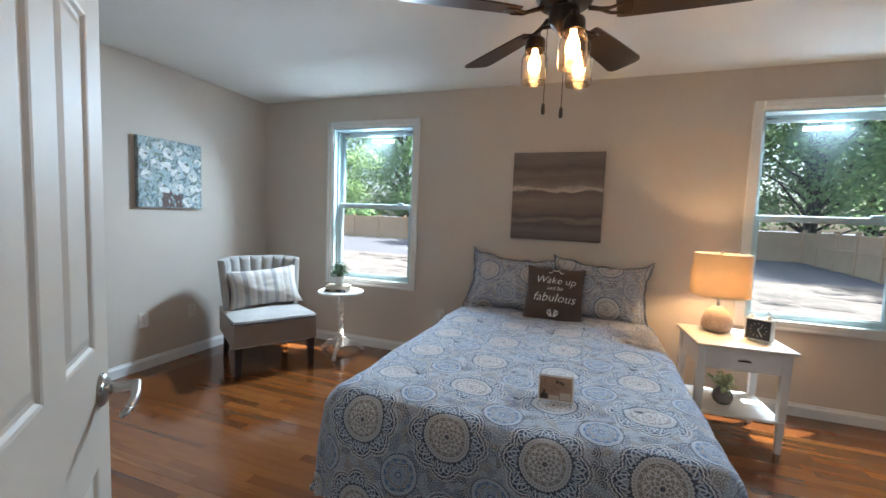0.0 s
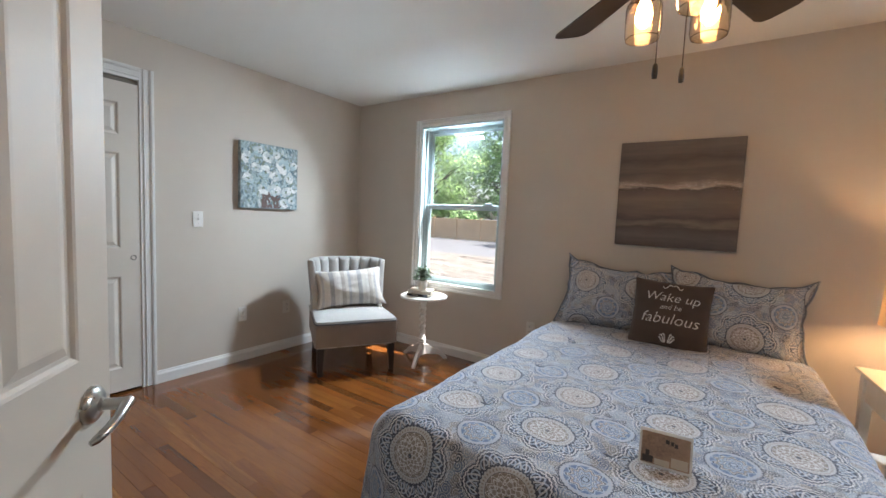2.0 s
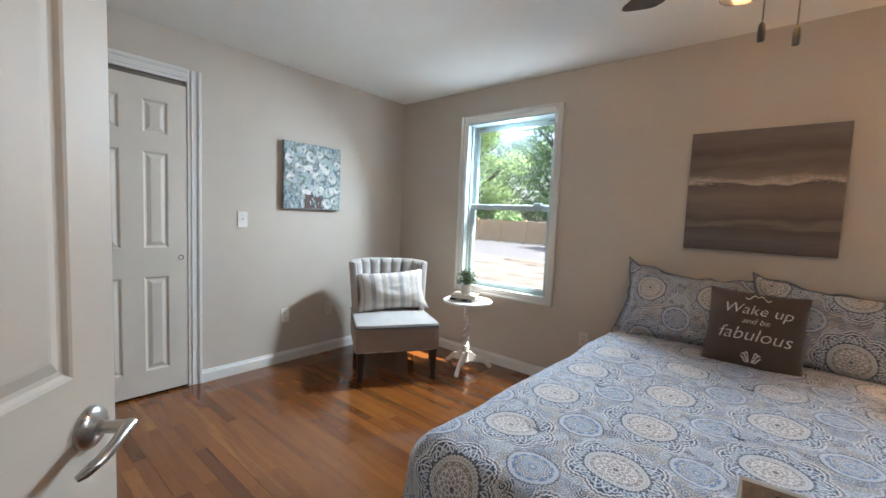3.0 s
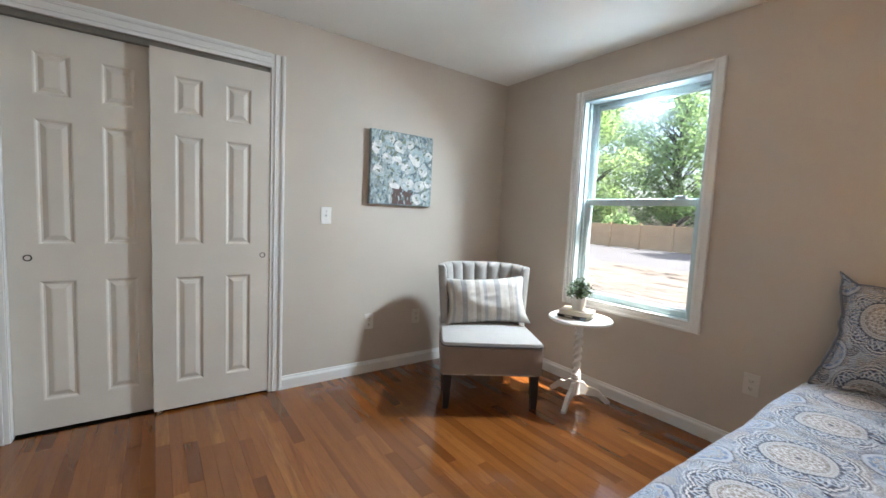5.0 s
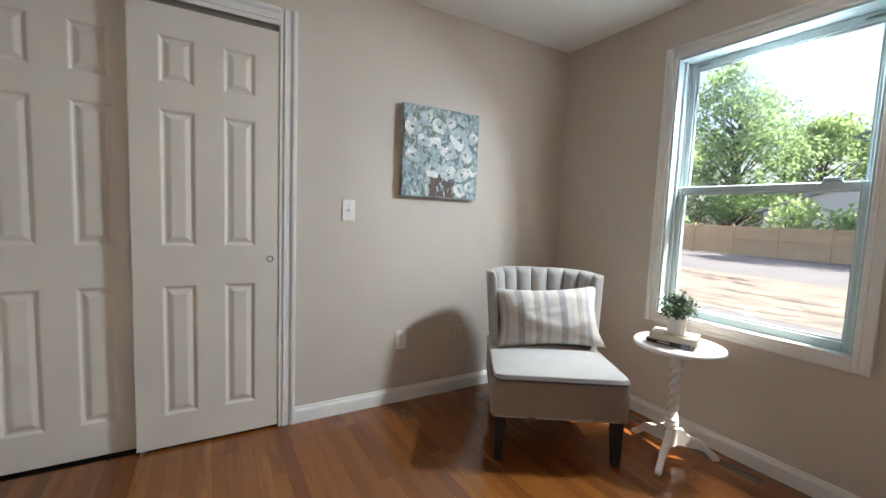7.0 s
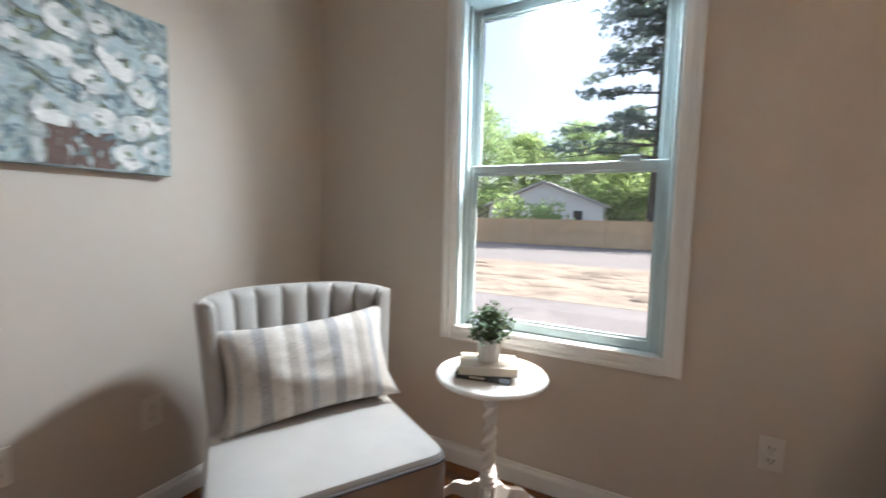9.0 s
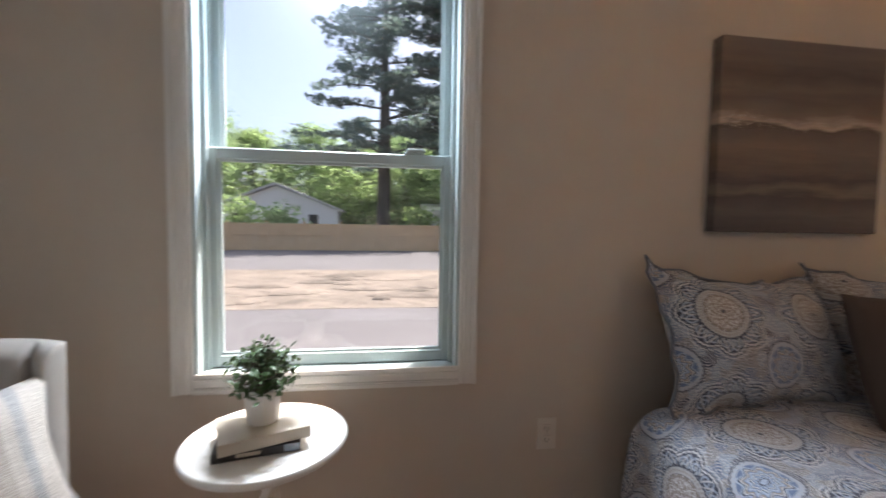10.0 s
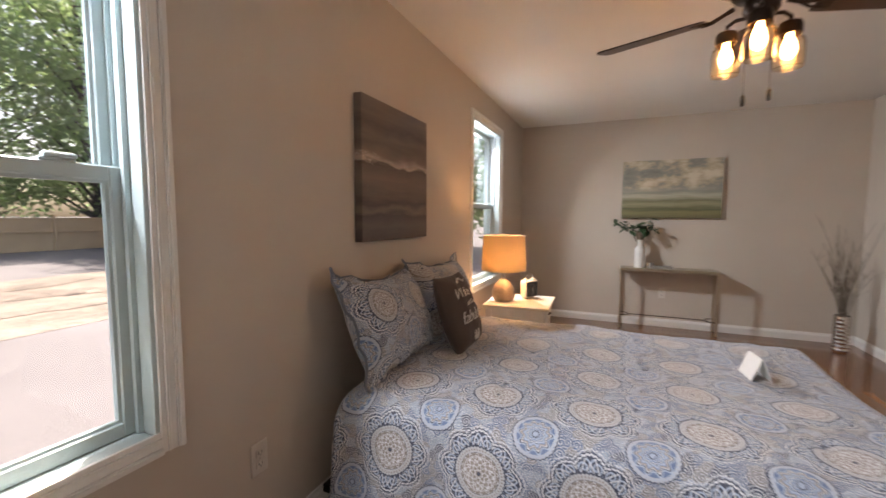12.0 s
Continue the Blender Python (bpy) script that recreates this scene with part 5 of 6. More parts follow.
for x, z, r in flowers:
    r *= 1.2
    side = rg.uniform(0, 6.28)
    for k in range(16):
        a = k * 2.4 + rg.uniform(-0.5, 0.5)
        q = rg.uniform(0.30, 0.72)
        lay += 0.000006
        light = math.cos(a - side) + rg.uniform(-0.7, 0.7)
        daub(bm, x + math.cos(a) * r * q, z + math.sin(a) * r * q * 0.85, r * rg.uniform(0.30, 0.52), r * rg.uniform(0.20, 0.34), a + 1.57 + rg.uniform(-0.6, 0.6), lay, 0 if light > 0.25 else (1 if light > -0.7 else 4), 8)
    for tone, s in ((3, 0.16), (6, 0.08)):
        lay += 0.000006
        daub(bm, x + rg.uniform(-0.2, 0.2) * r, z + rg.uniform(-0.2, 0.2) * r, r * s * 1.3, r * s, rg.uniform(0, 3), lay, tone, 7)
    for k in range(3):
        lay += 0.000006
        a = rg.uniform(0, 6.28)
        daub(bm, x + math.cos(a) * r, z + math.sin(a) * r, r * 0.35, r * 0.10, a + 1.4, lay, rg.choice((2, 3, 4)), 7)
tagged(part("paint_layer", bm, [M_PETAL, M_PETAL2, M_TEAL, M_SAGE, M_SKYBL, M_POT, M_INK], fl, "thick white and teal paint strokes"), kind="stuff")

# ---------- console table and what stands on it ----------
CT = pose(XE - 0.125, 1.822, 0, 0, 0, -90)
ct = thing("console_table", "slim champagne metal console table with a glass top", "console table", CT)
for x in (-0.46, 0.46):
    for y in (-0.095, 0.095):
        part("leg", B((x - 0.010, x + 0.010, y - 0.010, y + 0.010, 0.0055, 0.668), bevel=0.0015), M_CHAMPAGNE, ct)
    part("side_rail", B((x - 0.010, x + 0.010, -0.0845, 0.0845, 0.648, 0.668), bevel=0.0015), M_CHAMPAGNE, ct)
for y in (-0.095, 0.095):
    part("rail", B((-0.4495, 0.4495, y - 0.010, y + 0.010, 0.648, 0.668), bevel=0.0015), M_CHAMPAGNE, ct)
part("top", B((-0.472, 0.472, -0.108, 0.108, 0.6685, 0.680), bevel=0.002), M_CHAMPAGNE, ct, "pale metal-framed top")
bm = bmesh.new()
tube(bm, [(-0.37, 0, 0.145), (0.37, 0, 0.145)], 0.005, 8)
part("stretcher", bm, M_BRONZE, ct, "thin dark stretcher")
for s in (-1, 1):
    bm = bmesh.new()
    tube(bm, [(s * (0.37 + 0.085 * (1 - math.sin(a))), 0.095 * math.cos(a), 0.145) for a in np.linspace(0, math.pi, 14)], 0.005, 8)
    part("stretcher", bm, M_BRONZE, ct, "curved dark stretcher end")
wv_ = thing("bottle_vase", "white ceramic bottle vase holding green leafy branches", "vase", CT @ pose(-0.275, -0.01, 0.6802))
bm = bmesh.new()
lathe(bm, [(0.044, 0.0), (0.052, 0.006), (0.053, 0.19), (0.046, 0.215), (0.030, 0.232), (0.028, 0.30), (0.031, 0.306), (0.025, 0.306), (0.023, 0.24), (0.001, 0.235)], 28)
part("body", bm, M_CERAMIC, wv_, "", True)
rg = random.Random(33)
for k in range(8):
    a = rg.uniform(2.2, 4.2) if k < 4 else rg.uniform(-1.2, 1.2)
    ln = rg.uniform(0.16, 0.34) if k < 4 else rg.uniform(0.10, 0.18)
    tip = Vector((math.cos(a) * ln, math.sin(a) * ln * 0.4, 0.33 + rg.uniform(0.08, 0.20)))
    bm = bmesh.new()
    p0, p1 = Vector((0, 0, 0.22)), Vector((tip.x * 0.35, tip.y * 0.35, 0.40))
    tube(bm, [tuple(p0), tuple(p1), tuple(tip)], 0.0025, 6)
    st_ob = part("branch", bm, M_LEAFDARK, wv_)
    for j in range(6):
        c = p1.lerp(tip, 0.1 + 0.18 * j) + Vector((0, 0, rg.uniform(-0.012, 0.012)))
        q = Euler((rg.uniform(-0.7, 0.7), rg.uniform(-0.7, 0.7), rg.uniform(0, 6.28))).to_matrix()
        s = rg.uniform(0.075, 0.12)
        bl = bmesh.new()
        loop = [(0, 0, 0), (s * 0.3, s * 0.22, 0.004), (s * 0.7, s * 0.20, 0.006), (s, 0, -0.004), (s * 0.7, -s * 0.20, 0.006), (s * 0.3, -s * 0.22, 0.004)]
        lo = [bl.verts.new(c + q @ Vector(t)) for t in loop]
        hi = [bl.verts.new(c + q @ (Vector(t) + Vector((0, 0, 0.001)))) for t in loop]
        bl.faces.new(lo)
        bl.faces.new(hi)
        for i in range(6):
            bl.faces.new((lo[i], lo[(i + 1) % 6], hi[(i + 1) % 6], hi[i]))
        part("leaf", bl, M_LEAFDARK, st_ob)
tr = thing("candle_holder", "small dark glass candle holder on the console", "candle holder", CT @ pose(-0.165, 0.0, 0.6802))
bm = bmesh.new()
lathe(bm, [(0.030, 0.0), (0.033, 0.004), (0.034, 0.055), (0.030, 0.055), (0.029, 0.010), (0.001, 0.009)], 20)
part("cup", bm, M_GREYVASE, tr, "", True)
tr = thing("tray", "flat dark book lying on the console", "book", CT @ pose(-0.055, -0.01, 0.6802, 0, 0, 4))
part("cover", B((-0.10, 0.10, -0.06, 0.06, 0, 0.004), (-0.10, 0.10, -0.06, 0.06, 0.020, 0.024), (-0.10, 0.10, -0.06, -0.056, 0.004, 0.020), bevel=0.0006), M_GREYVASE, tr)
part("pages", B((-0.097, 0.097, -0.0555, 0.057, 0.0042, 0.0198)), M_PAPER, tr)

# ---------- tall vase of twigs ----------
tv = thing("floor_vase", "tall hammered silver vase filled with bare twigs", "vase", pose(2.47, 0.43, 0.0055))
bm = bmesh.new()
prof = [(0.050, 0.0), (0.055, 0.006)]
for k in range(9):
    z = 0.012 + 0.036 * k
    prof += [(0.056, z), (0.060, z + 0.010), (0.060, z + 0.026), (0.056, z + 0.034)]
prof += [(0.058, 0.345), (0.052, 0.345), (0.050, 0.20), (0.001, 0.19)]
lathe(bm, prof, 28)
part("body", bm, M_SILVER, tv, "", True)
rg = random.Random(5)
for k in range(26):
    a = rg.uniform(0, 6.28)
    lean = rg.uniform(0.06, 0.30)
    top = rg.uniform(0.75, 1.30)
    pts = [(0.02 * math.cos(a), 0.02 * math.sin(a), 0.20)]
    for j in range(1, 8):
        t = j / 7
        pts.append((math.cos(a) * lean * t * t + 0.022 * math.sin(6 * t + k), math.sin(a) * lean * t * t + 0.022 * math.cos(5 * t + k * 2), 0.20 + (top - 0.20) * t))
    bm = bmesh.new()
    tube(bm, pts, [0.0035 * (1 - 0.75 * i / 7) for i in range(8)], 5)
    for j in (3, 4, 5, 6):
        p = Vector(pts[j])
        q = p + Vector((rg.uniform(-0.07, 0.07), rg.uniform(-0.07, 0.07), rg.uniform(0.06, 0.14)))
        tube(bm, [tuple(p), tuple((p + q) / 2 + Vector((0.01, 0, 0))), tuple(q)], [0.0018, 0.0014, 0.0006], 4)
    part("twig", bm, M_TWIG, tv)

# ---------- ceiling fan ----------
FX, FY = -0.262, 1.835
fan = thing("ceiling_fan", "dark bronze five-blade ceiling fan with three lit jar lights", "ceiling fan", pose(FX, FY, 0))
bm = bmesh.new()
lathe(bm, [(0.085, ZC - 0.0005), (0.085, ZC - 0.02), (0.070, ZC - 0.05), (0.040, ZC - 0.062), (0.040, ZC - 0.085)], 32)
part("canopy", bm, M_BRONZE, fan, "", True)
bm = bmesh.new()
lathe(bm, [(0.045, 2.252), (0.095, 2.240), (0.118, 2.215), (0.120, 2.165), (0.108, 2.140), (0.112, 2.130), (0.100, 2.110), (0.060, 2.098), (0.052, 2.090)], 36)
part("motor_housing", bm, M_BRONZE, fan, "", True)
bm = bmesh.new()
lathe(bm, [(0.050, 2.092), (0.060, 2.085), (0.062, 2.050), (0.050, 2.030), (0.034, 2.015), (0.022, 2.000), (0.010, 1.985), (0.001, 1.982)], 28)
part("light_kit", bm, M_BRONZE, fan, "", True)
M_BLADE = simple("walnut_blade", (0.030, 0.018, 0.012), 0.4, var=0.3, scale=12, fine=90, bumps=0.06, dist=0.001)
for k in range(5):
    ang = 66 + 72 * k
    bm = bmesh.new()
    prof = [(0.19, 0.050), (0.22, 0.056), (0.42, 0.070), (0.62, 0.080), (0.648, 0.070), (0.66, 0.045)]
    out = [(x, w) for x, w in prof] + [(x, -w) for x, w in reversed(prof)]
    prism(bm, out, -0.003, 0.003)
    bl = part("blade", moved(bm, pose(0, 0, 2.065, 0, 0, ang) @ pose(0, 0, 0, -13, 0, 0)), M_BLADE, fan, "dark walnut blade")
    bm = bmesh.new()
    tube(bm, [(0.09, 0, 0.020), (0.13, 0, 0.006), (0.17, 0.014, -0.008), (0.215, 0.026, -0.008)], [0.010, 0.008, 0.006, 0.006], 8)
    tube(bm, [(0.13, 0, 0.006), (0.17, -0.014, -0.008), (0.215, -0.026, -0.008)], [0.008, 0.006, 0.006], 8)
    box(bm, 0.195, 0.245, -0.034, 0.034, -0.009, -0.004, 0.002)
    part("bracket", moved(bm, pose(0, 0, 2.065, 0, 0, ang) @ pose(0, 0, 0, -13, 0, 0)), M_BRONZE, bl, "dark bronze blade bracket", True)
for k, (jx, jy) in enumerate(((-0.112, 0.030), (0.045, -0.108), (0.062, 0.100))):
    bm = bmesh.new()
    tube(bm, [(jx * 0.25, jy * 0.25, 2.035), (jx * 0.75, jy * 0.75, 2.042), (jx, jy, 2.028), (jx, jy, 2.008)], 0.008, 10)
    part("arm", bm, M_BRONZE, fan, "", True)
    bm = bmesh.new()
    lathe(bm, [(0.014, 2.012), (0.036, 2.002), (0.041, 1.990), (0.041, 1.955), (0.039, 1.955), (0.038, 1.985), (0.001, 1.988)], 24, (jx, jy))
    part("socket", bm, M_BRONZE, fan, "", True)
    bm = bmesh.new()
    prof = [(0.037, 1.958), (0.038, 1.948), (0.050, 1.932), (0.053, 1.920), (0.053, 1.840), (0.049, 1.826), (0.001, 1.823)]
    inner = [(0.001, 1.826), (0.047, 1.829), (0.0505, 1.841), (0.0505, 1.920), (0.0475, 1.930), (0.0355, 1.947), (0.0345, 1.958)]
    lathe(bm, prof + inner, 28, (jx, jy), cap=False)
    jar = part("jar", bm, M_JAR, fan, "clear glass jar shade", True)
    jar.visible_shadow = False
    bm = bmesh.new()
    lathe(bm, [(0.011, 1.960), (0.013, 1.945), (0.021, 1.925), (0.026, 1.900), (0.023, 1.878), (0.010, 1.862), (0.001, 1.860)], 12, (jx, jy))
    part("bulb", bm, M_BULB, jar, "glowing warm bulb", True)
for cx, cy in ((-0.060, -0.025), (0.004, 0.045)):
    bm = bmesh.new()
    tube(bm, [(cx, cy, 2.03), (cx, cy, 1.725)], 0.0016, 6)
    ch = part("pull_chain", bm, M_BRONZE, fan, "thin pull chain")
    bm = bmesh.new()
    lathe(bm, [(0.003, 1.728), (0.007, 1.722), (0.0085, 1.700), (0.0075, 1.684), (0.001, 1.682)], 12, (cx, cy))
    part("fob", bm, M_BLACKWOOD, ch, "dark wooden fob", True)

# ---------- outside ----------
GZ = -0.68
M_ASPHALT = simple("asphalt", (0.118, 0.113, 0.120), 0.85, var=0.18, scale=0.5, fine=40, bumps=0.3, dist=0.01)
M_DIRT = simple("bare_dirt", (0.18, 0.150, 0.125), 0.95, var=0.5, scale=0.8, fine=3.5, bumps=0.9, dist=0.12)
M_FENCE = simple("fence_cedar", (0.55, 0.37, 0.21), 0.8, var=0.12, scale=1.5, fine=60, bumps=0.15, dist=0.004)
M_BARK = simple("bark", (0.07, 0.055, 0.045), 0.9, var=0.3, scale=5, fine=30, bumps=0.6, dist=0.03)
M_HOUSEW = simple("white_siding", (0.72, 0.72, 0.71), 0.6, var=0.04, scale=3)
M_ROOF = simple("grey_shingle", (0.42, 0.42, 0.42), 0.9, var=0.15, scale=4, fine=30, bumps=0.2)


def foliage(name, color, scale=0.7):
    """Leaves that let some light through."""
    m = simple(name, color, 0.55, var=0.4, scale=scale, fine=6, bumps=0)
    nt = m.node_tree
    b = nt.nodes["Principled BSDF"]
    t = nd(nt, "BsdfTranslucent")
    nt.links.new(mix_rgb(nt, 0.5, b.inputs["Base Color"].links[0].from_socket, tuple(min(1, c * 2.2) for c in color)), t.inputs["Color"])
    x = nd(nt, "MixShader", Fac=0.62)
    nt.links.new(b.outputs[0], x.inputs[1])
    nt.links.new(t.outputs[0], x.inputs[2])
    nt.links.new(x.outputs[0], nt.nodes["Material Output"].inputs["Surface"])
    return m


M_FOL = foliage("foliage_green", (0.195, 0.285, 0.13))
M_FOL2 = foliage("foliage_yellow_green", (0.22, 0.305, 0.13))
M_PINE = foliage("pine_green", (0.09, 0.13, 0.11))
solid("ground", B((-900, 900, YN + T + 0.002, 900, GZ - 0.5, GZ)), M_ASPHALT, "grey asphalt parking ground behind the house", "ground", "structure")
bm = bmesh.new()
outline = []
for i in range(240):
    a = i / 120 * math.pi
    k = 1 + 0.10 * noise.noise(Vector((math.cos(a) * 2, math.sin(a) * 2, 1.0))) + 0.05 * noise.noise(Vector((math.cos(a) * 14, math.sin(a) * 14, 3.0)))
    outline.append((-6 + 26 * math.copysign(abs(math.cos(a)) ** 0.5, math.cos(a)) * k, 14.75 + 3.85 * math.copysign(abs(math.sin(a)) ** 0.6, math.sin(a)) * k))
prism(bm, outline, GZ - 0.2, GZ + 0.006)
solid("dirt_patch", bm, M_DIRT, "bare sandy dirt patch on the parking ground", "dirt", "structure")


# pale stones and heaps along the edge of the dirt
rgp = random.Random(70)
bm = bmesh.new()
for _ in range(70):
    x, y0 = rgp.uniform(-16, 8), rgp.choice((11.9, 12.3, 12.8, 13.4, 14.5, 15.6, 17)) + rgp.uniform(-0.5, 0.5)
    w = rgp.uniform(0.15, 0.8)
    n = len(bm.verts)
    lathe(bm, [(w, 0.0), (w * 0.7, 0.04), (w * 0.3, 0.07)], 9)
    moved(bm, Matrix.Translation((x, y0, GZ + 0.018)) @ Matrix.Diagonal((1.6, 0.7, 1, 1)), n)
solid("dirt_heaps", bm, M_DIRT, "low heaps of loose pale dirt", "dirt", "stuff")


def fence_run(a, b):
    a, b = Vector(a), Vector(b)
    length = (b - a).length
    ang = math.degrees(math.atan2(b.y - a.y, b.x - a.x))
    f = thing("fence", "tan wooden privacy fence with square posts", "fence", pose(a.x, a.y, GZ, 0, 0, ang))
    n = round(length / 2.44)
    step = length / n
    post = mesh_of("post", B((-0.065, 0.065, -0.09, 0.09, 0, 1.93), (-0.085, 0.085, -0.085, 0.085, 1.93, 1.97), bevel=0.01), M_FENCE)
    bm = bmesh.new()
    k = 15
    for i in range(k):
        x = 0.075 + (step - 0.15) * i / k
        box(bm, x, x + (step - 0.15) / k - 0.008, -0.012, 0.012, 0.05, 1.72)
    board = mesh_of("panel", bm, M_FENCE)
    rail = mesh_of("rail", B((0.065, step - 0.065, -0.06, 0.06, 1.72, 1.82), (0.065, step - 0.065, -0.065, 0.065, 1.02, 1.11), (0.065, step - 0.065, -0.03, 0.03, 0.04, 0.16), bevel=0.006), M_FENCE)
    for i in range(n + 1):
        ob = new("post", post)
        ob.parent, ob.location = f, (i * step, 0, 0)
        if i < n:
            for nm, me in (("panel", board), ("rail", rail)):
                ob = new(nm, me)
                ob.parent, ob.location = f, (i * step, 0, 0)


fence_run((-48, 30.4), (12.0, 30.4))
fence_run((12.0, 30.4), (9.4, 11.0))


def leaf_cards(bm, c, r, n, size, rg, flat=1.0):
    """A clump of leaf sprays scattered in a ragged ball."""
    for _ in range(n):
        d = Vector((rg.gauss(0, 1), rg.gauss(0, 1), rg.gauss(0, 1) * flat))
        d.normalize()
        p = Vector(c) + Vector((d.x, d.y, d.z * flat)) * r * (0.45 + 0.6 * rg.random() ** 0.5)
        q = Euler((rg.uniform(-1.2, 1.2), rg.uniform(-1.2, 1.2), rg.uniform(0, 6.28))).to_matrix()
        s = size * rg.uniform(0.6, 1.4)
        pts = [(-s, -0.35 * s, 0), (0, -0.6 * s, 0.1 * s), (s, 0, 0), (0.1 * s, 0.6 * s, 0.1 * s), (-0.7 * s, 0.4 * s, -0.1 * s)]
        bm.faces.new([bm.verts.new(p + q @ Vector(t)) for t in pts])


def tree(x, y, h, spread, seed, mat, label, base=0.13, leaf=0.15, clumps=110, per=170):
    rg = random.Random(seed)
    t = thing("tree", label, "tree", pose(x, y, GZ), "trees behind the fence")
    bm = bmesh.new()
    rt = h * 0.017 + 0.08
    tube(bm, [(0, 0, -0.1), (0.05 * h * rg.uniform(-0.5, 0.5), 0, h * 0.35), (0.05 * h * rg.uniform(-0.5, 0.5), 0.03 * h, h * 0.9)], [rt, rt * 0.7, rt * 0.15], 10)
    crown = bmesh.new()
    for i in range(clumps):
        z = h * (base + (1 - base) * rg.random())
        k = math.sin(math.pi * min(1, (z / h - base) / (1 - base) * 0.82 + 0.16)) ** 0.7
        a = rg.uniform(0, 6.28)
        rr = spread * k * rg.random() ** 0.5
        c = (math.cos(a) * rr, math.sin(a) * rr, z)
        tube(bm, [(0, 0, max(h * base * 0.6, z - rr * 0.8)), (c[0] * 0.5, c[1] * 0.5, z - rr * 0.25), c], [rt * 0.28, rt * 0.16, rt * 0.05], 5)
        leaf_cards(crown, c, spread * rg.uniform(0.20, 0.34), per, leaf, rg, 0.75)
    part("trunk", bm, M_BARK, t, "dark bark", True)
    part("crown", crown, mat, t)
    return t


def pine(x, y, h, spread, seed, first, thick, label):
    rg = random.Random(seed)
    t = thing("pine_tree", label, "tree", pose(x, y, GZ), "trees behind the fence")
    bm, crown = bmesh.new(), bmesh.new()
    tube(bm, [(0, 0, -0.1), (0.1, 0, h * 0.4), (0.0, 0.1, h)], [thick, thick * 0.7, thick * 0.1], 10)
    z = first
    while z < h:
        for _ in range(4):
            a = rg.uniform(0, 6.28)
            ln = spread * (1 - 0.75 * (z - first) / (h - first)) * rg.uniform(0.65, 1.1)
            d = Vector((math.cos(a), math.sin(a), 0))
            tip = d * ln + Vector((0, 0, z + ln * rg.uniform(-0.08, 0.18)))
            tube(bm, [(0, 0, z), tuple(d * ln * 0.5 + Vector((0, 0, z + 0.05 * ln))), tuple(tip)], [thick * 0.16, thick * 0.1, 0.02], 5)
            for s in np.linspace(0.35, 1.0, 6):
                c = d * ln * s + Vector((rg.uniform(-0.5, 0.5), rg.uniform(-0.5, 0.5), z + 0.06 * ln))
                leaf_cards(crown, c, 0.75, 30, 0.17, rg, 0.45)
        z += rg.uniform(0.7, 1.1)
    part("trunk", bm, M_BARK, t, "dark bark", True)
    part("crown", crown, M_PINE, t)


GREENLAB = "tall leafy green tree behind the fence"
TREES = [(-46, 40, 15, 6), (-38, 36, 14, 6), (-33, 44, 20, 6.5), (-27, 36.5, 15, 6), (-22, 46, 17, 6), (-17, 52, 12, 5), (-10, 54, 13, 6), (-5, 48, 10, 5), (0.5, 52, 12, 6),
         (6, 50, 13, 6), (9, 40, 19, 6.5), (14, 35, 21, 6.5), (17, 27, 20, 6), (19, 20, 19, 6), (21, 42, 23, 7), (27, 30, 24, 7), (-56, 34, 16, 7), (-64, 44, 18, 8), (20, 12, 16, 5.5)]
for i, (x, y, h, sp) in enumerate(TREES):
    tree(x, y, h, sp, 100 + i, (M_FOL, M_FOL2)[i % 2], GREENLAB)
pine(-2.0, 36, 26, 7.2, 7, 6.5, 0.62, "tall dark pine with a bare lower trunk")
pine(3.2, 37, 24, 4.5, 8, 8.0, 0.34, "slender dark pine with a bare lower trunk")
# shrubs along the far side of the fence
for i, (x, y, h, sp) in enumerate([(-31, 33, 3.4, 2.4), (-25, 33.2, 3.0, 2.2), (-12.4, 33.5, 3.6, 2.6), (-9.4, 34, 3.4, 2.4), (1.5, 40, 3.5, 2.6), (-20, 33.0, 2.6, 2.0)]):
    rg = random.Random(300 + i)
    t = thing("shrub", "rounded green shrub behind the fence", "shrub", pose(x, y, GZ), "shrubs behind the fence")
    bm, cr = bmesh.new(), bmesh.new()
    for k in range(9):
        a = k * 0.7
        c = (math.cos(a) * sp * 0.55 * rg.random(), math.sin(a) * sp * 0.5 * rg.random(), h * rg.uniform(0.35, 0.85))
        tube(bm, [(0, 0, -0.05), c], [0.05, 0.02], 5)
        leaf_cards(cr, c, sp * 0.45, 70, 0.18, rg, 0.8)
    part("stem", bm, M_BARK, t)
    part("crown", cr, (M_FOL2, M_FOL)[i % 2], t)


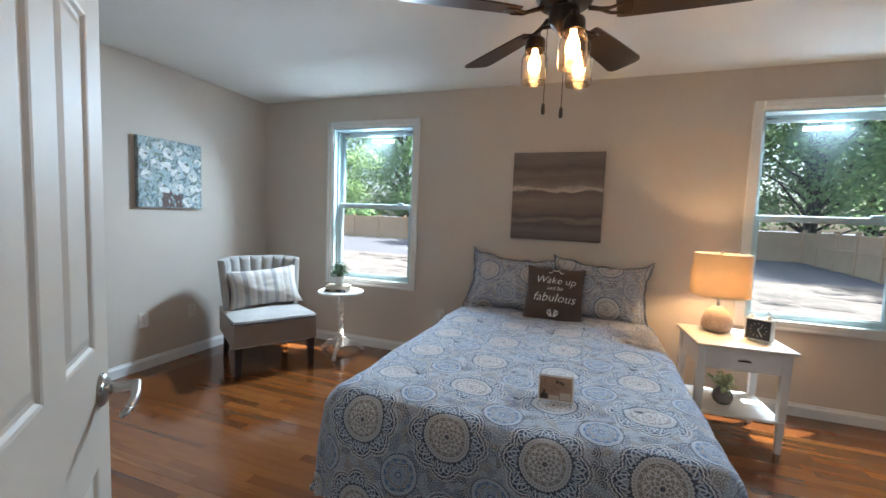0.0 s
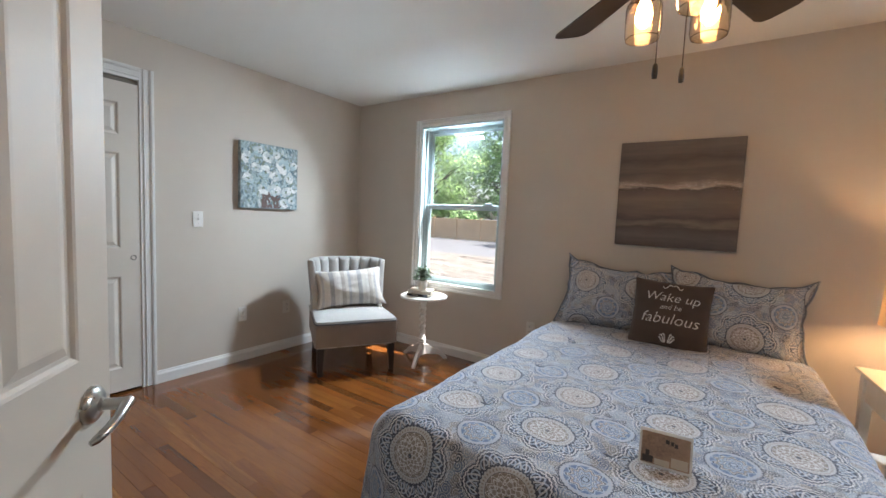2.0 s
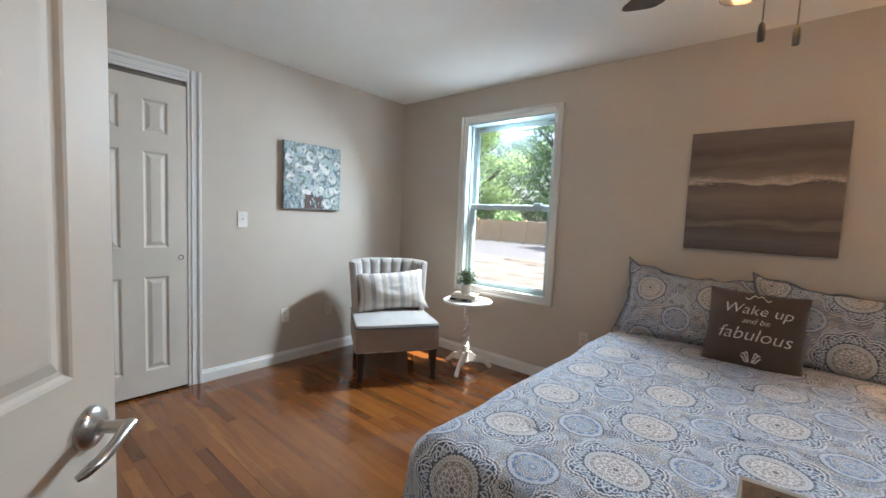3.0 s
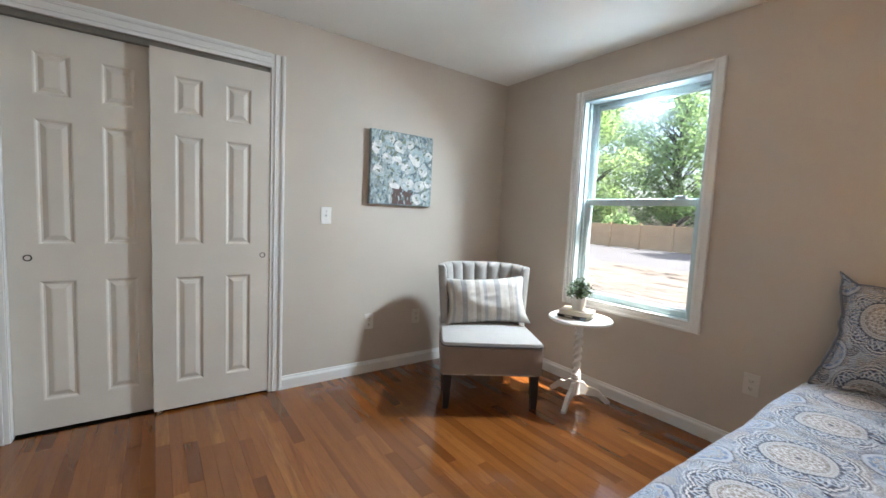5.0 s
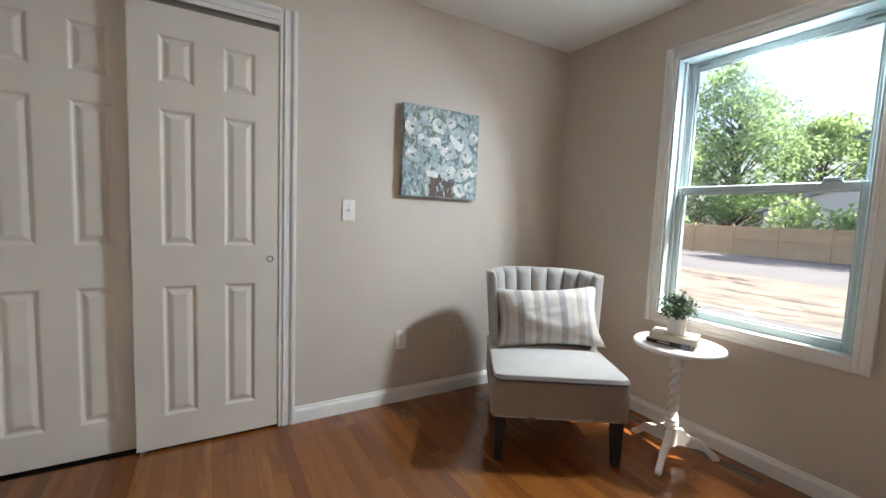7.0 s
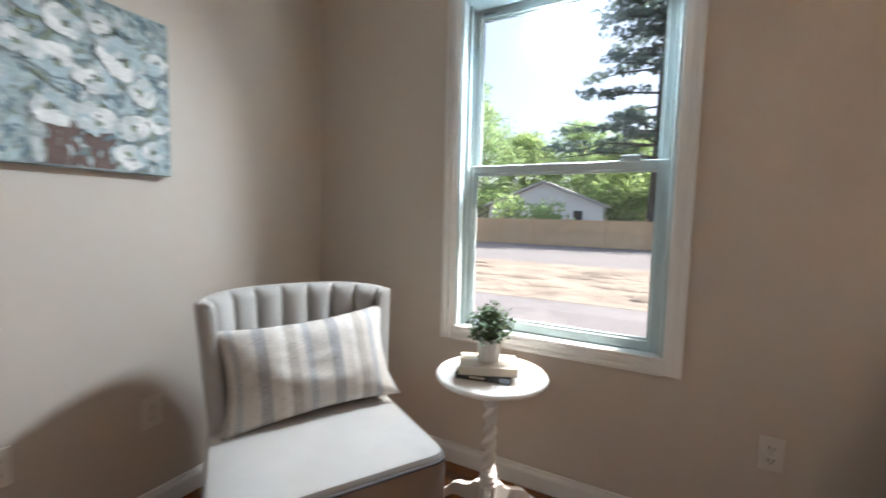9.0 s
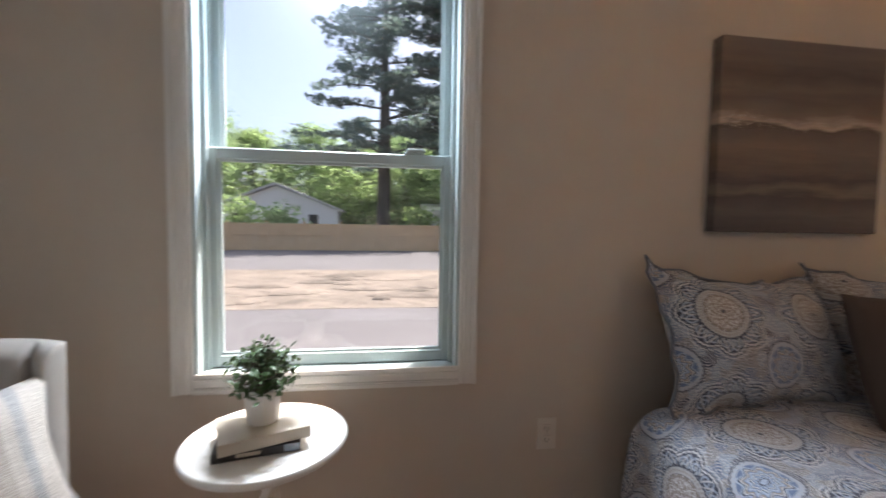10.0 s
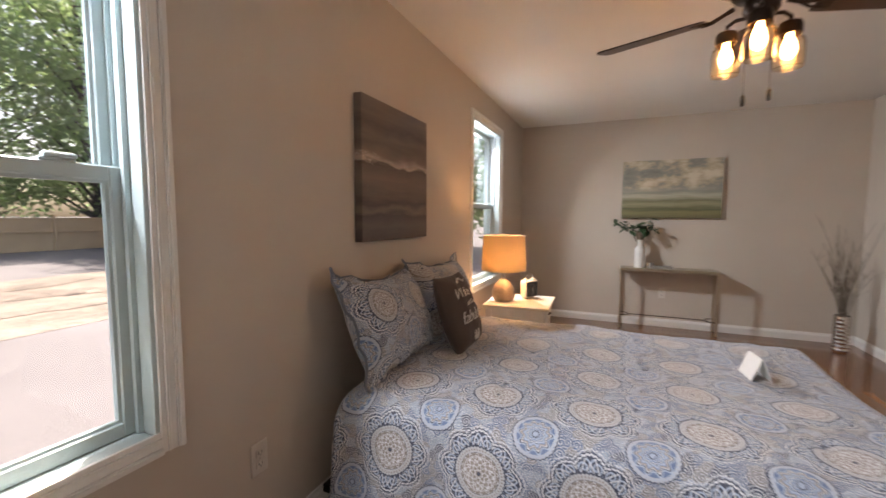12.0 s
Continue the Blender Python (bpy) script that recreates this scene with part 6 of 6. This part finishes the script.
def house(name, label, x0, x1, y0, y1, eave, ridge, m_roof, along="y"):
    h = thing(name, label, "house", pose(0, 0, 0))
    part("wall", B((x0, x1, y0, y1, GZ, eave)), M_HOUSEW, h, "white siding")
    bm = bmesh.new()
    o = 0.5
    if along == "y":
        xm = (x0 + x1) / 2
        tri = [(x0 - o, eave - 0.15), (xm, ridge), (x1 + o, eave - 0.15), (x1 + o, eave + 0.05), (xm, ridge + 0.25), (x0 - o, eave + 0.05)]
        a = [bm.verts.new((x, y0 - o, z)) for x, z in tri]
        b = [bm.verts.new((x, y1 + o, z)) for x, z in tri]
    else:
        ym = (y0 + y1) / 2
        tri = [(y0 - o, eave - 0.15), (ym, ridge), (y1 + o, eave - 0.15), (y1 + o, eave + 0.05), (ym, ridge + 0.25), (y0 - o, eave + 0.05)]
        a = [bm.verts.new((x0 - o, y, z)) for y, z in tri]
        b = [bm.verts.new((x1 + o, y, z)) for y, z in tri]
    n = len(a)
    for i in range(n):
        bm.faces.new((a[i], a[(i + 1) % n], b[(i + 1) % n], b[i]))
    for f in (a, b):
        bm.faces.new((f[0], f[1], f[4], f[5]))
        bm.faces.new((f[1], f[2], f[3], f[4]))
    part("roof", bm, m_roof, h, "pale grey shingle roof")
    bm = bmesh.new()
    if along == "y":
        v = [bm.verts.new(p) for p in ((x0, y0 + 0.01, eave), (x1, y0 + 0.01, eave), ((x0 + x1) / 2, y0 + 0.01, ridge - 0.05))]
        bm.faces.new(v)
        part("gable", bm, M_HOUSEW, h, "white gable")
    for k in range(3):
        xx = x0 + (x1 - x0) * (0.2 + 0.3 * k)
        w = part("window", B((xx - 0.5, xx + 0.5, y0 - 0.05, y0 + 0.02, eave - 1.5, eave - 0.35), bevel=0.02), M_TRIM, h)
        part("pane", B((xx - 0.42, xx + 0.42, y0 - 0.07, y0 - 0.055, eave - 1.42, eave - 0.43)), M_DARK, w)
    return h


house("house", "white house with a low grey gabled roof behind the fence", -17.5, -6.3, 42.0, 52.0, 2.45, 4.7, M_ROOF)
house("mobile_home", "long low white building behind the fence", 2.6, 11.0, 45.0, 50.0, 2.75, 3.35, M_HOUSEW, "x")
house("house", "white house with a grey roof among trees", -37.5, -31.0, 38.0, 46.0, 2.6, 4.6, M_ROOF)

# ---------- floor, laid strip by strip ----------
solid("floor", B((XW - T, XE + T, YS - 1.62, YN + T - 0.02, -0.12, -0.0135)), M_SOIL, "honey-brown oak strip floor with a satin finish", "floor", "structure")
floor_ob = bpy.data.objects["floor"]
SW = 0.0572
rng = random.Random(11)


def strip_mesh(length):
    bm = B((0, length - 0.0002, 0, SW - 0.0002, -0.013, 0.0045))
    es = [e for e in bm.edges if all(v.co.z > 0 for v in e.verts)]
    bmesh.ops.bevel(bm, geom=es, offset=0.0004, segments=1, affect="EDGES")
    return bm


STRIPS = {n: mesh_of("strip", strip_mesh(n), M_PLANK) for n in (0.35, 0.5, 0.68, 0.86, 1.05, 1.25)}
rest = bmesh.new()
count = 0
y = YS - 1.60
while y < YN:
    x = XW - 0.02
    first = rng.uniform(0.08, 0.9)
    while x < XE + 0.019:
        n = first or rng.choice(list(STRIPS))
        n = min(n, XE + 0.02 - x)
        first = 0
        near = y > 0.6 and x < -0.6 and n in STRIPS
        if near and count < 300:
            ob = new("plank", STRIPS[n])
            ob.location = (x, y, 0)
            ob.rotation_euler = (rng.gauss(0, 0.004), rng.gauss(0, 0.0006), 0)
            ob.parent = floor_ob
            count += 1
        else:
            s = len(rest.verts)
            v = [rest.verts.new(p) for p in ((x, y, 0.0045), (x + n - 0.0002, y, 0.0045), (x + n - 0.0002, y + SW - 0.0002, 0.0045), (x, y + SW - 0.0002, 0.0045), (x, y, -0.013), (x + n - 0.0002, y, -0.013), (x + n - 0.0002, y + SW - 0.0002, -0.013), (x, y + SW - 0.0002, -0.013))]
            for f in ((0, 1, 2, 3), (0, 4, 5, 1), (1, 5, 6, 2), (2, 6, 7, 3), (3, 7, 4, 0)):
                rest.faces.new([v[k] for k in f])
        x += n
    y += SW
tagged(part("planks", rest, M_PLANKS, floor_ob), kind="stuff")
